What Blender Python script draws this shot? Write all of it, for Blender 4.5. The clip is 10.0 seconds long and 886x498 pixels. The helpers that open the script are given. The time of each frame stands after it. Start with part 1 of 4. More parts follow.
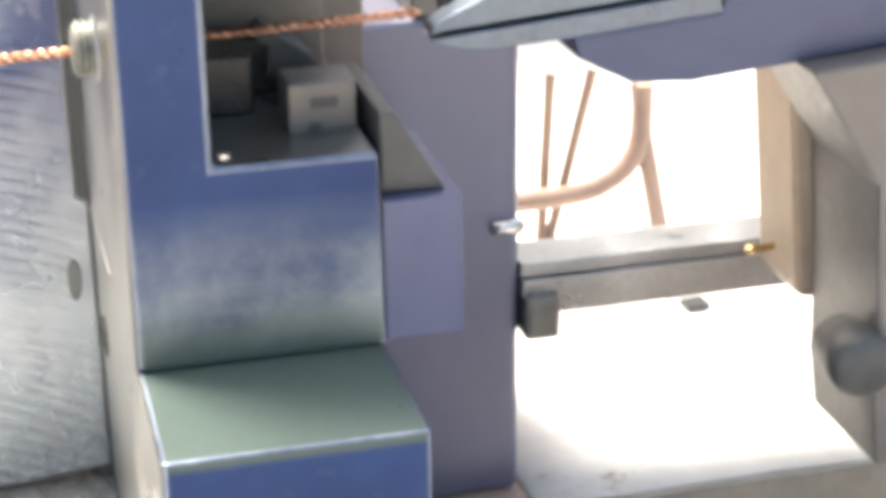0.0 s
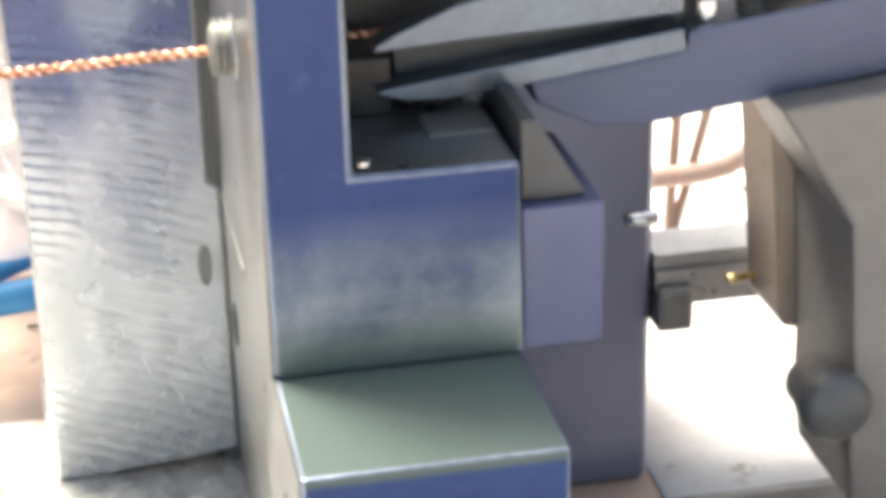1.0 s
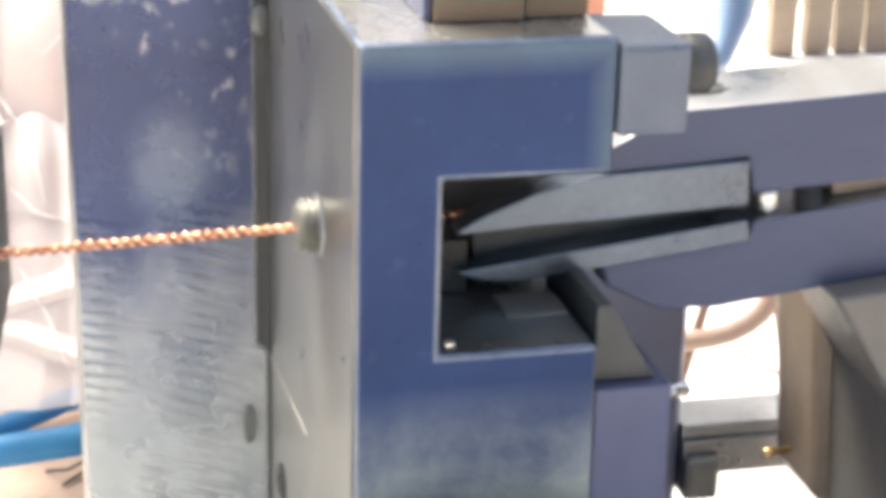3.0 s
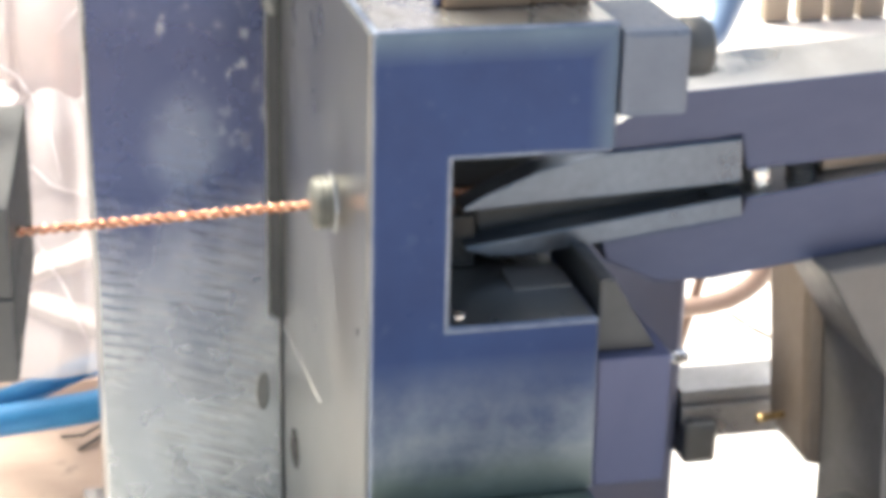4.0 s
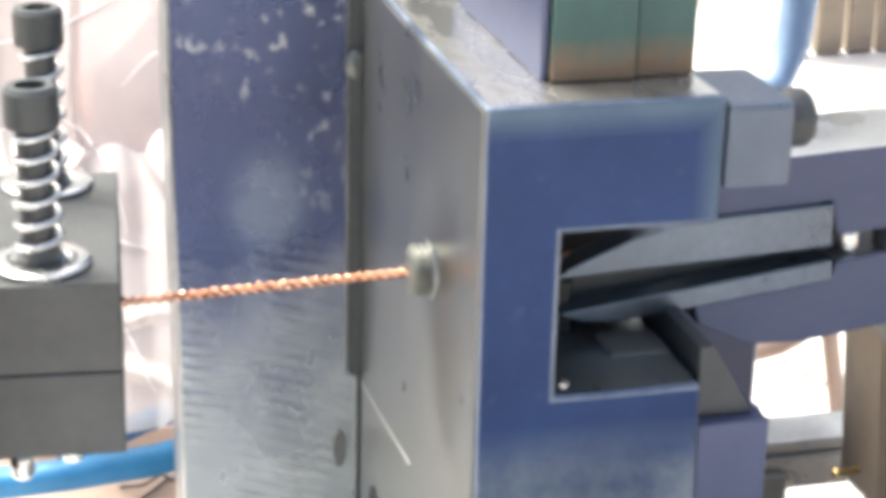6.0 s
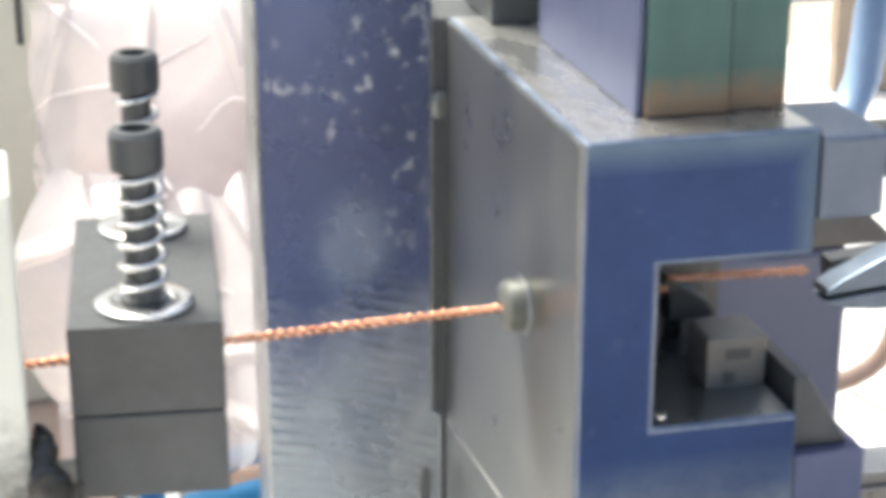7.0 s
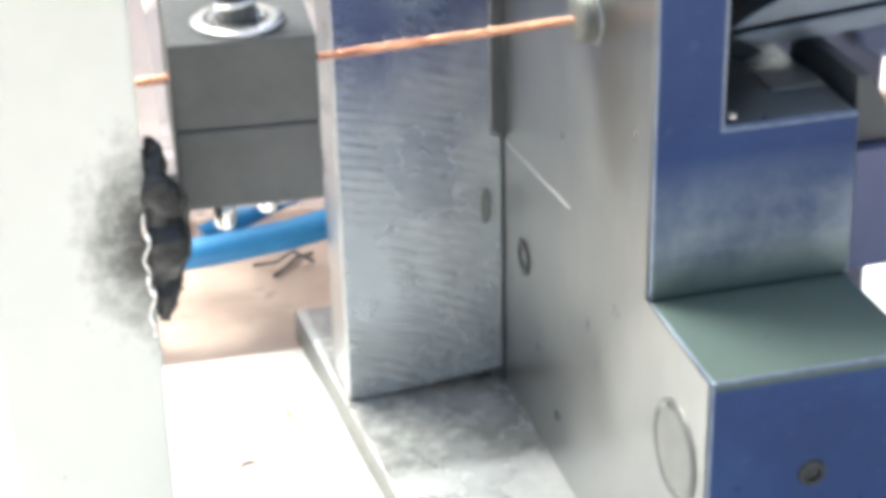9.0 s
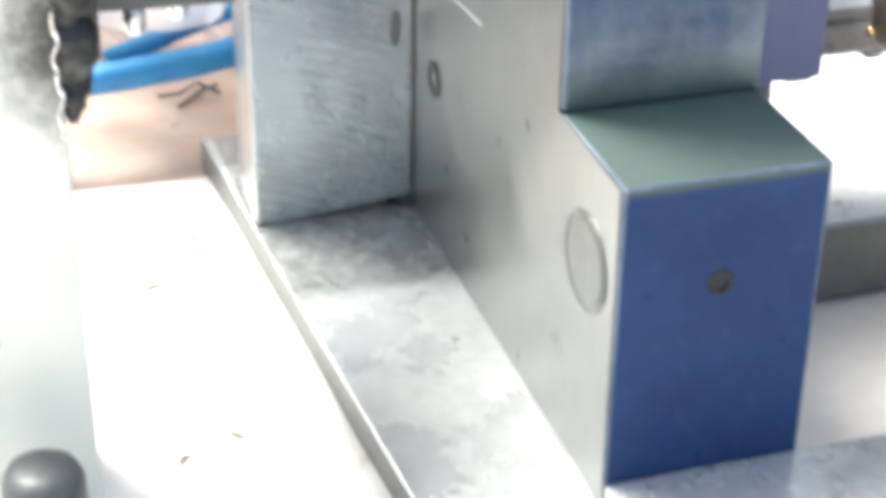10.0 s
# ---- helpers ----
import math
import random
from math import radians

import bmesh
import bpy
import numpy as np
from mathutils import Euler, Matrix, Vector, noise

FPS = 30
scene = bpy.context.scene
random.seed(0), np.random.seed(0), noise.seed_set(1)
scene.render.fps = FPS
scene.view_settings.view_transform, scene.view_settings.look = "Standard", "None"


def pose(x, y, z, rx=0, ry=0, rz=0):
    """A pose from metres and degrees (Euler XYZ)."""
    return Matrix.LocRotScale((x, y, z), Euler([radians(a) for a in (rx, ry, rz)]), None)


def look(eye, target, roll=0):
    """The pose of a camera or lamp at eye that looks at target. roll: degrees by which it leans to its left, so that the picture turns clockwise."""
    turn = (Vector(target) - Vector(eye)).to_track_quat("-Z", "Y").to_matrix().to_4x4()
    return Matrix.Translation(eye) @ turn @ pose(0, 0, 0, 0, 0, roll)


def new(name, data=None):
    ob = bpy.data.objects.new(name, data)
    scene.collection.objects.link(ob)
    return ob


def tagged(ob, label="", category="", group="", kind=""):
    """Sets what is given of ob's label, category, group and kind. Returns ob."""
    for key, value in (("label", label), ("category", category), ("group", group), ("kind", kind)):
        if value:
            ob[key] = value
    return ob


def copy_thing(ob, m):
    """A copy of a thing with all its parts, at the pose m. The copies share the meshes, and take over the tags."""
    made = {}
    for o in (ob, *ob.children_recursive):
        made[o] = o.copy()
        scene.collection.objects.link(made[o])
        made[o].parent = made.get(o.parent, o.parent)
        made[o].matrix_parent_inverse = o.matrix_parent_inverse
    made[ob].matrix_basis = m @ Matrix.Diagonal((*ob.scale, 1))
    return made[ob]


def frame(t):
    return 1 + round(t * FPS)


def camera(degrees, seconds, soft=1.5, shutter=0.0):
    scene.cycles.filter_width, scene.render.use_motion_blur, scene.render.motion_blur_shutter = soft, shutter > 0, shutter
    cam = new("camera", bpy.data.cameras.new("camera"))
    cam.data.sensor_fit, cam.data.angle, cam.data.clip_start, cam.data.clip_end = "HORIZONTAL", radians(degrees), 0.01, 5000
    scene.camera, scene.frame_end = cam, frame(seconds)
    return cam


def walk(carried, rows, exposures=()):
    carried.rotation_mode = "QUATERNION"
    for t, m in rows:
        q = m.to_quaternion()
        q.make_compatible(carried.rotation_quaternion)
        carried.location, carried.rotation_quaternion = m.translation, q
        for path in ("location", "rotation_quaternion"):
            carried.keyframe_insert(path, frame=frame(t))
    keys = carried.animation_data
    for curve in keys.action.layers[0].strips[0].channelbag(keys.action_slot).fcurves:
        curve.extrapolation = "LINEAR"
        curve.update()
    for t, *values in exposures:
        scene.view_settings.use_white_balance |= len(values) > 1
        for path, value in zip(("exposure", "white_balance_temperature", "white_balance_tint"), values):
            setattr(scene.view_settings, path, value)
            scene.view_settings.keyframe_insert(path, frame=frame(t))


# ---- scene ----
cam = camera(26.6, 10.0, soft=5.6, shutter=0.5)
PATH = [
    (0, (-0.0300, -0.3870, 0.1860), (0.4320, 1.4050, -0.5710), -0.70),
    (0.3, (-0.0339, -0.3957, 0.1880), (0.4165, 1.4146, -0.5460), -1.05),
    (0.5, (-0.0330, -0.3780, 0.1890), (0.3790, 1.4210, -0.5830), -0.60),
    (1, (-0.0340, -0.3720, 0.2000), (0.3100, 1.4170, -0.6260), -1.30),
    (1.2, (-0.0425, -0.3838, 0.2006), (0.3134, 1.4218, -0.6016), -1.26),
    (1.5, (-0.0460, -0.3680, 0.2050), (0.3500, 1.4290, -0.5770), 0.30),
    (2, (-0.0600, -0.3740, 0.2030), (0.3580, 1.4390, -0.5320), 0.30),
    (2.5, (-0.0680, -0.3760, 0.2060), (0.3850, 1.4410, -0.4950), 1.60),
    (2.7, (-0.0711, -0.3753, 0.2117), (0.3729, 1.4445, -0.4865), 1.63),
    (4, (-0.0810, -0.3920, 0.2290), (0.3640, 1.4110, -0.5120), 1.40),
    (4.2, (-0.0872, -0.3887, 0.2318), (0.3672, 1.4040, -0.5241), 1.58),
    (4.4, (-0.0920, -0.3840, 0.2340), (0.3770, 1.3970, -0.5460), 1.00),
    (4.5, (-0.0930, -0.3840, 0.2340), (0.3670, 1.3980, -0.5470), 1.10),
    (4.8, (-0.0992, -0.3828, 0.2358), (0.3728, 1.3910, -0.5570), 1.22),
    (5, (-0.0970, -0.3820, 0.2300), (0.3600, 1.3880, -0.5810), 0.60),
    (5.5, (-0.1000, -0.3820, 0.2350), (0.3790, 1.4020, -0.5310), 1.40),
    (5.7, (-0.1035, -0.3826, 0.2422), (0.3664, 1.4115, -0.5076), 1.52),
    (6.8, (-0.1250, -0.3890, 0.2420), (0.3320, 1.4350, -0.4370), 0.80),
    (7, (-0.1270, -0.3870, 0.2420), (0.3110, 1.4420, -0.4390), 0.10),
    (7.5, (-0.1510, -0.4160, 0.2570), (0.2600, 1.4300, -0.3950), -0.90),
    (7.9, (-0.1700, -0.4270, 0.2652), (0.2910, 1.4118, -0.3720), 0.12),
    (8, (-0.1750, -0.4280, 0.2640), (0.2860, 1.4040, -0.3920), 0.50),
    (8.4, (-0.1812, -0.4206, 0.2548), (0.2820, 1.3826, -0.4734), -0.04),
    (8.5, (-0.1790, -0.4170, 0.2560), (0.2720, 1.3680, -0.5230), -0.30),
    (8.7, (-0.1795, -0.4051, 0.2412), (0.2944, 1.3512, -0.6245), -0.56),
    (9, (-0.1610, -0.4070, 0.2340), (0.2820, 1.3260, -0.6600), -1.30),
    (9.2, (-0.1620, -0.4080, 0.2350), (0.2900, 1.3140, -0.6760), -1.30),
    (9.5, (-0.1630, -0.4070, 0.2350), (0.3000, 1.3120, -0.6770), -1.30),
    (9.7, (-0.1672, -0.4094, 0.2257), (0.3176, 1.2796, -0.7212), -0.31),
    (10, (-0.1670, -0.4120, 0.2170), (0.3650, 1.2310, -0.7910), 0.90),
]
walk(cam, [(t, look(eye, target, roll)) for t, eye, target, roll in PATH],
     exposures=[(0, 1.70, 7000, 6), (2, 1.54, 7100, 6), (5, 1.34, 6700, 4), (6.8, 1.22, 6500, 2), (7.5, 1.06, 6400, 1), (8.5, 1.28, 6300, 1), (9.5, 1.34, 6300, 2), (10, 1.42, 6300, 2)])


# ---- world, sun, exposure ----
world = bpy.data.worlds.new("world")
scene.world = world
world.use_nodes = True
wn = world.node_tree.nodes
sky = wn.new("ShaderNodeTexSky")
sky.sky_type, sky.sun_disc = "NISHITA", False
sky.sun_elevation, sky.sun_rotation = radians(62.8), radians(-39)
sky.air_density, sky.dust_density, sky.ozone_density = 1.0, 7.0, 0.5
wn["Background"].inputs["Strength"].default_value = 0.15
world.node_tree.links.new(sky.outputs[0], wn["Background"].inputs["Color"])

sun_data = bpy.data.lights.new("sun", "SUN")
sun_data.energy, sun_data.angle, sun_data.color = 2.9, radians(20), (1.0, 0.965, 0.92)
sun = new("sun", sun_data)
sun.matrix_world = look((-0.34, 0.42, 1.05), (0, 0, 0))


# ---- materials ----
class Nodes:
    """A short way to write a node material."""

    def __init__(self, name, rough=0.5, metal=0.0):
        self.mat = bpy.data.materials.new(name)
        self.mat.use_nodes = True
        self.tree = self.mat.node_tree
        self.bsdf = self.tree.nodes["Principled BSDF"]
        self.bsdf.inputs["Roughness"].default_value = rough
        self.bsdf.inputs["Metallic"].default_value = metal
        self.coord = self.tree.nodes.new("ShaderNodeTexCoord").outputs["Object"]

    def node(self, kind, **values):
        n = self.tree.nodes.new(kind)
        for k, v in values.items():
            sock = n.inputs[k]
            if isinstance(v, bpy.types.NodeSocket):
                self.tree.links.new(v, sock)
            else:
                sock.default_value = v
        return n

    def link(self, a, b):
        self.tree.links.new(a, b)

    def scaled(self, x, y, z, loc=(0, 0, 0)):
        n = self.node("ShaderNodeMapping", Vector=self.coord)
        n.inputs["Scale"].default_value = (x, y, z)
        n.inputs["Location"].default_value = loc
        return n.outputs[0]

    def noise(self, scale, detail=4.0, rough=0.6, vec=None):
        return self.node("ShaderNodeTexNoise", Vector=vec or self.coord, Scale=scale, Detail=detail, Roughness=rough).outputs["Fac"]

    def ramp(self, fac, stops):
        n = self.node("ShaderNodeValToRGB", Fac=fac)
        e = n.color_ramp.elements
        e[0].position, e[0].color = stops[0][0], (*stops[0][1], 1)
        e[1].position, e[1].color = stops[-1][0], (*stops[-1][1], 1)
        for p, c in stops[1:-1]:
            e.new(p).color = (*c, 1)
        return n.outputs[0]

    def mix(self, fac, a, b):
        n = self.tree.nodes.new("ShaderNodeMix")
        n.data_type = "RGBA"
        for sock, v in ((n.inputs[0], fac), (n.inputs[6], a), (n.inputs[7], b)):
            if isinstance(v, bpy.types.NodeSocket):
                self.link(v, sock)
            else:
                sock.default_value = v if isinstance(v, (int, float)) else (*v, 1)
        return n.outputs[2]

    def math(self, op, a, b=0.0):
        n = self.tree.nodes.new("ShaderNodeMath")
        n.operation, n.use_clamp = op, True
        for sock, v in ((n.inputs[0], a), (n.inputs[1], b)):
            if isinstance(v, bpy.types.NodeSocket):
                self.link(v, sock)
            else:
                sock.default_value = v
        return n.outputs[0]

    def axis(self, k, lo, hi):
        """0 to 1 along an axis of the thing, from lo to hi metres."""
        sep = self.node("ShaderNodeSeparateXYZ", Vector=self.coord)
        n = self.node("ShaderNodeMapRange", Value=sep.outputs[k])
        n.inputs["From Min"].default_value, n.inputs["From Max"].default_value = lo, hi
        return n.outputs[0]

    def colour(self, c):
        self.link(c, self.bsdf.inputs["Base Color"])

    def rough(self, r):
        self.link(r, self.bsdf.inputs["Roughness"])

    def bump(self, h, strength=0.3, distance=0.0003):
        n = self.node("ShaderNodeBump", Height=h)
        n.inputs["Strength"].default_value, n.inputs["Distance"].default_value = strength, distance
        self.link(n.outputs[0], self.bsdf.inputs["Normal"])


def grey(fac, lo, hi):
    """stops for a grey ramp"""
    return [(fac[0], (lo,) * 3), (fac[1], (hi,) * 3)]


def m_plain(name, a, b, scale=60.0, rough=0.5, metal=0.0, bump=0.2, stretch=(1, 1, 1), jitter=0.12):
    m = Nodes(name, rough, metal)
    v = m.scaled(*stretch)
    n = m.noise(scale, 6, 0.65, v)
    fine = m.noise(scale * 9, 4, 0.7, v)
    m.colour(m.ramp(m.math("ADD", m.math("MULTIPLY", n, 0.75), m.math("MULTIPLY", fine, 0.25)), [(0.25, a), (0.75, b)]))
    m.rough(m.ramp(fine, grey((0.3, 0.7), max(rough - jitter, 0.03), min(rough + jitter, 1))))
    m.bump(fine, bump, 0.0001)
    return m.mat


def m_blue():
    """Layout-blue coat on ground steel, rubbed to green about the step, whose reflection is painted up the front."""
    m = Nodes("blue_coated_steel", 0.3, 0.15)
    m.bsdf.inputs["Specular IOR Level"].default_value = 0.32
    m.bsdf.inputs["Coat Weight"].default_value = 0.06
    m.bsdf.inputs["Coat Roughness"].default_value = 0.16
    n1, n2 = m.noise(28), m.noise(180, 6, 0.7)
    blue = m.ramp(n1, [(0.3, (0.009, 0.029, 0.105)), (0.7, (0.017, 0.048, 0.150))])
    # Green of the rubbed step top, carried up the front as its reflection.
    band = m.math("MULTIPLY", m.axis(2, 0.022, 0.004), m.axis(2, -0.0045, -0.0015))
    patch = m.math("MULTIPLY", band, m.math("ADD", n1, 0.3))
    c = m.mix(m.ramp(patch, grey((0.3, 0.65), 0, 0.85)), blue, (0.088, 0.118, 0.090))
    # Pale band painted as the step top's reflection in the front face.
    step_glare = m.math("MULTIPLY", m.math("MULTIPLY", m.axis(2, 0.040, 0.016), m.axis(2, 0.001, 0.013)), m.ramp(m.noise(44, 7, 0.7, m.scaled(0.7, 1, 0.8)), grey((0.36, 0.62), 0.15, 0.7)))
    c = m.mix(step_glare, c, (0.34, 0.38, 0.385))
    c = m.mix(m.ramp(n2, grey((0.58, 0.85), 0, 0.2)), c, (0.20, 0.26, 0.33))
    border = m.math("MAXIMUM", m.axis(2, 0.112, 0.1185), m.math("MULTIPLY", m.axis(0, 0.0495, 0.0562), m.axis(2, 0.086, 0.09)))
    c = m.mix(m.math("MULTIPLY", border, m.ramp(n1, grey((0.3, 0.7), 0.45, 0.75))), c, (0.13, 0.19, 0.235))
    m.colour(c)
    m.rough(m.ramp(n2, grey((0.3, 0.7), 0.26, 0.44)))
    m.bump(m.noise(900, 3), 0.12, 0.0001)
    return m.mat


def m_steel(name, lo=(0.30, 0.31, 0.32), hi=(0.55, 0.56, 0.57), rough=0.32, stretch=(1, 1, 1)):
    m = Nodes(name, rough, 0.9)
    v = m.scaled(*stretch)
    n1, n2 = m.noise(35, 5, 0.6), m.noise(420, 5, 0.7, v)
    m.colour(m.ramp(m.math("ADD", m.math("MULTIPLY", n1, 0.65), m.math("MULTIPLY", n2, 0.35)), [(0.3, lo), (0.7, hi)]))
    m.rough(m.ramp(n1, grey((0.3, 0.7), rough - 0.1, rough + 0.13)))
    m.bump(n2, 0.15, 0.0001)
    return m.mat


def m_side():
    """Ground steel side with upright grain and a brown oil run under the bushing."""
    m = Nodes("side_steel", 0.28, 0.85)
    n1, n2 = m.noise(35, 5, 0.6), m.noise(420, 5, 0.7, m.scaled(1, 1, 0.12))
    c = m.ramp(m.math("ADD", m.math("MULTIPLY", n1, 0.75), m.math("MULTIPLY", n2, 0.25)), [(0.25, (0.20, 0.208, 0.208)), (0.75, (0.33, 0.335, 0.328))])
    d = m.node("ShaderNodeVectorMath", Vector=m.scaled(1, 1, 0.42, (0, -0.030, -0.022)))
    d.operation = "LENGTH"
    run = m.math("ADD", d.outputs["Value"], m.math("MULTIPLY", m.math("SUBTRACT", n1, 0.4), 0.02))
    m.colour(m.mix(m.ramp(run, grey((0.006, 0.022), 0.6, 0)), c, (0.13, 0.105, 0.075)))
    m.rough(m.ramp(n1, grey((0.3, 0.7), 0.26, 0.38)))
    m.bump(m.noise(700, 3, 0.6, m.scaled(1, 1, 0.05)), 0.05, 0.00005)
    return m.mat


def m_base():
    """Oily ground plate with grey smears."""
    m = Nodes("oily_plate", 0.35, 0.6)
    n1, n2 = m.noise(24, 7, 0.68), m.noise(150, 6, 0.7)
    c = m.ramp(n2, [(0.3, (0.46, 0.47, 0.47)), (0.7, (0.64, 0.65, 0.65))])
    edge = m.math("ADD", m.axis(1, 0.070, 0.096), m.math("MULTIPLY", m.math("SUBTRACT", n1, 0.5), 0.9))
    edge = m.math("MULTIPLY", edge, m.axis(0, -0.0610, -0.0560))
    smear = m.math("MULTIPLY", m.ramp(edge, grey((0.35, 0.6), 0, 1)), m.ramp(m.noise(120, 8, 0.75), grey((0.38, 0.6), 0.35, 1)))
    m.colour(m.mix(smear, c, (0.20, 0.205, 0.20)))
    m.rough(m.ramp(n1, grey((0.3, 0.7), 0.16, 0.42)))
    m.bump(m.math("ADD", m.math("MULTIPLY", m.noise(95, 6, 0.7), smear), m.math("MULTIPLY", n2, 0.12)), 0.5, 0.0006)
    return m.mat


def m_polished():
    """Bright ground top face, part polished and part smeared with brown oil."""
    m = Nodes("polished_top", 0.2, 0.9)
    n1, n2 = m.noise(30, 6, 0.65, m.scaled(1, 0.45, 1)), m.noise(240, 5, 0.7, m.scaled(1, 0.1, 1))
    c = m.ramp(n2, [(0.3, (0.60, 0.60, 0.59)), (0.7, (0.76, 0.76, 0.74))])
    m.colour(m.mix(m.ramp(n1, grey((0.52, 0.62), 0, 0.6)), c, (0.24, 0.225, 0.19)))
    m.rough(m.ramp(n1, grey((0.4, 0.65), 0.16, 0.4)))
    m.bump(n1, 0.25, 0.0005)
    return m.mat


SPOT = (0.030, 0, -0.0377)


def m_wall():
    """Sawn steel plate with blue stains above, pale specks and curved saw marks."""
    m = Nodes("sawn_steel", 0.3, 0.82)
    n1, n2 = m.noise(40, 6, 0.65), m.noise(130, 6, 0.7)
    steel = m.ramp(n2, [(0.25, (0.47, 0.49, 0.50)), (0.75, (0.60, 0.62, 0.62))])
    stain = m.math("ADD", m.math("MULTIPLY", m.axis(2, -0.045, 0.072), 0.78), m.math("MULTIPLY", m.math("SUBTRACT", n1, 0.35), 0.5))
    c = m.mix(m.ramp(stain, grey((0.1, 0.66), 0, 0.9)), steel, (0.024, 0.045, 0.145))
    specks = m.ramp(m.noise(190, 3, 0.55, m.scaled(1, 1, 0.75)), grey((0.565, 0.66), 0, 0.75))
    some = m.math("MULTIPLY", specks, m.ramp(m.noise(42, 3, 0.5, m.scaled(1, 1, 1, (3, 1, 2))), grey((0.44, 0.56), 0, 1)))
    some = m.math("MULTIPLY", some, m.axis(2, 0.045, 0.07))
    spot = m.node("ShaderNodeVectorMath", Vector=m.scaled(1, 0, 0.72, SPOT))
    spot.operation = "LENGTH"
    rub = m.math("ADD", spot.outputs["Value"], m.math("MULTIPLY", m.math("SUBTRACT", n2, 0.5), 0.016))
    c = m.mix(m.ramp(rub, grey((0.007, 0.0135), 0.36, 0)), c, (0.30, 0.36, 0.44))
    m.colour(m.mix(some, c, (0.40, 0.44, 0.50)))
    saw = m.node("ShaderNodeTexWave", Vector=m.scaled(1, 1, 1, (0.10, 0, 0.26)), Scale=80.0, Distortion=2.0, Detail=2.0)
    saw.wave_type, saw.rings_direction = "RINGS", "Y"
    saw.inputs["Detail Scale"].default_value = 1.0
    cut = m.ramp(saw.outputs["Fac"], grey((0.35, 0.95), 0, 1))
    where = m.math("MULTIPLY", m.axis(0, 0.008, -0.024), m.ramp(m.noise(30, 4, 0.6, m.scaled(1, 1, 0.7)), grey((0.44, 0.62), 0.05, 1)))
    depth = m.math("MULTIPLY", cut, m.math("MULTIPLY", m.axis(2, 0.055, 0.030), where))
    m.bump(m.math("ADD", depth, m.math("MULTIPLY", m.noise(60, 4, 0.6), 0.06)), 0.42, 0.0009)
    m.rough(m.ramp(n1, grey((0.3, 0.7), 0.2, 0.32)))
    return m.mat


def m_copper():
    m = Nodes("copper_strands", 0.2, 1.0)
    n = m.noise(300, 3)
    m.colour(m.ramp(n, [(0.3, (0.44, 0.20, 0.11)), (0.7, (0.90, 0.54, 0.38))]))
    return m.mat


def m_green():
    """Green paint with rust creeping up from the foot."""
    m = Nodes("green_steel", 0.38, 0.3)
    n1, n2 = m.noise(60, 6, 0.65, m.scaled(1, 1, 0.3)), m.noise(170, 6, 0.7)
    c = m.ramp(n1, [(0.3, (0.034, 0.085, 0.082)), (0.7, (0.066, 0.13, 0.122))])
    rust = m.math("MULTIPLY", m.axis(2, 0.016, 0.0), m.math("ADD", n2, 0.25))
    m.colour(m.mix(m.ramp(rust, grey((0.25, 0.6), 0, 0.8)), c, (0.22, 0.13, 0.075)))
    m.rough(m.ramp(n2, grey((0.3, 0.7), 0.3, 0.5)))
    m.bump(n2, 0.1, 0.0001)
    return m.mat


def m_post():
    """Cream paint, scorched round the weld."""
    m = Nodes("cream_paint", 0.45)
    n1, n2 = m.noise(20), m.noise(160, 6, 0.7)
    base = m.ramp(n1, [(0.3, (0.60, 0.61, 0.55)), (0.7, (0.69, 0.69, 0.63))])
    d = m.node("ShaderNodeVectorMath", Vector=m.scaled(1, 1, 0.55, (0.1300, -0.006, -0.0190)))
    d.operation = "LENGTH"
    ring = m.math("ADD", d.outputs["Value"], m.math("MULTIPLY", m.math("SUBTRACT", n2, 0.4), 0.02))
    c = m.mix(m.ramp(ring, grey((0.006, 0.019), 0.95, 0)), base, (0.02, 0.02, 0.02))
    chips = m.ramp(m.noise(230, 4, 0.7), grey((0.70, 0.74), 0, 0.8))
    m.colour(m.mix(chips, c, (0.1, 0.09, 0.08)))
    m.bump(n2, 0.15)
    return m.mat


def m_plastic():
    """Clear film that scatters a little milky light; part of the light goes straight through."""
    m = Nodes("clear_plastic_film", 0.14)
    n = m.noise(40, 5, 0.6)
    m.colour(m.ramp(n, [(0.3, (0.58, 0.54, 0.54)), (0.7, (0.76, 0.73, 0.73))]))
    m.bump(m.noise(45, 3), 0.1, 0.001)
    m.bsdf.inputs["Coat Weight"].default_value = 0.6
    glow = m.node("ShaderNodeBsdfTranslucent", Color=(0.66, 0.60, 0.60, 1))
    clear = m.node("ShaderNodeBsdfTransparent", Color=(0.97, 0.95, 0.95, 1))
    both = m.node("ShaderNodeMixShader", Fac=0.35)
    film = m.node("ShaderNodeMixShader", Fac=m.ramp(n, grey((0.3, 0.7), 0.18, 0.42)))
    m.link(m.bsdf.outputs[0], both.inputs[1])
    m.link(glow.outputs[0], both.inputs[2])
    m.link(both.outputs[0], film.inputs[1])
    m.link(clear.outputs[0], film.inputs[2])
    m.link(film.outputs[0], m.tree.nodes["Material Output"].inputs["Surface"])
    return m.mat


def m_table():
    """Bare board with pale sheet scraps of dust and oil spots."""
    m = Nodes("dusty_board", 0.7)
    n1, n2 = m.noise(14, 6, 0.65), m.noise(90, 6, 0.7, m.scaled(0.3, 1, 1))
    c = m.ramp(m.math("ADD", m.math("MULTIPLY", n1, 0.6), m.math("MULTIPLY", n2, 0.4)), [(0.3, (0.32, 0.235, 0.19)), (0.7, (0.50, 0.40, 0.335))])
    m.colour(m.mix(m.ramp(m.noise(55, 5), grey((0.62, 0.72), 0, 0.5)), c, (0.10, 0.09, 0.08)))
    m.bump(n2, 0.2)
    return m.mat


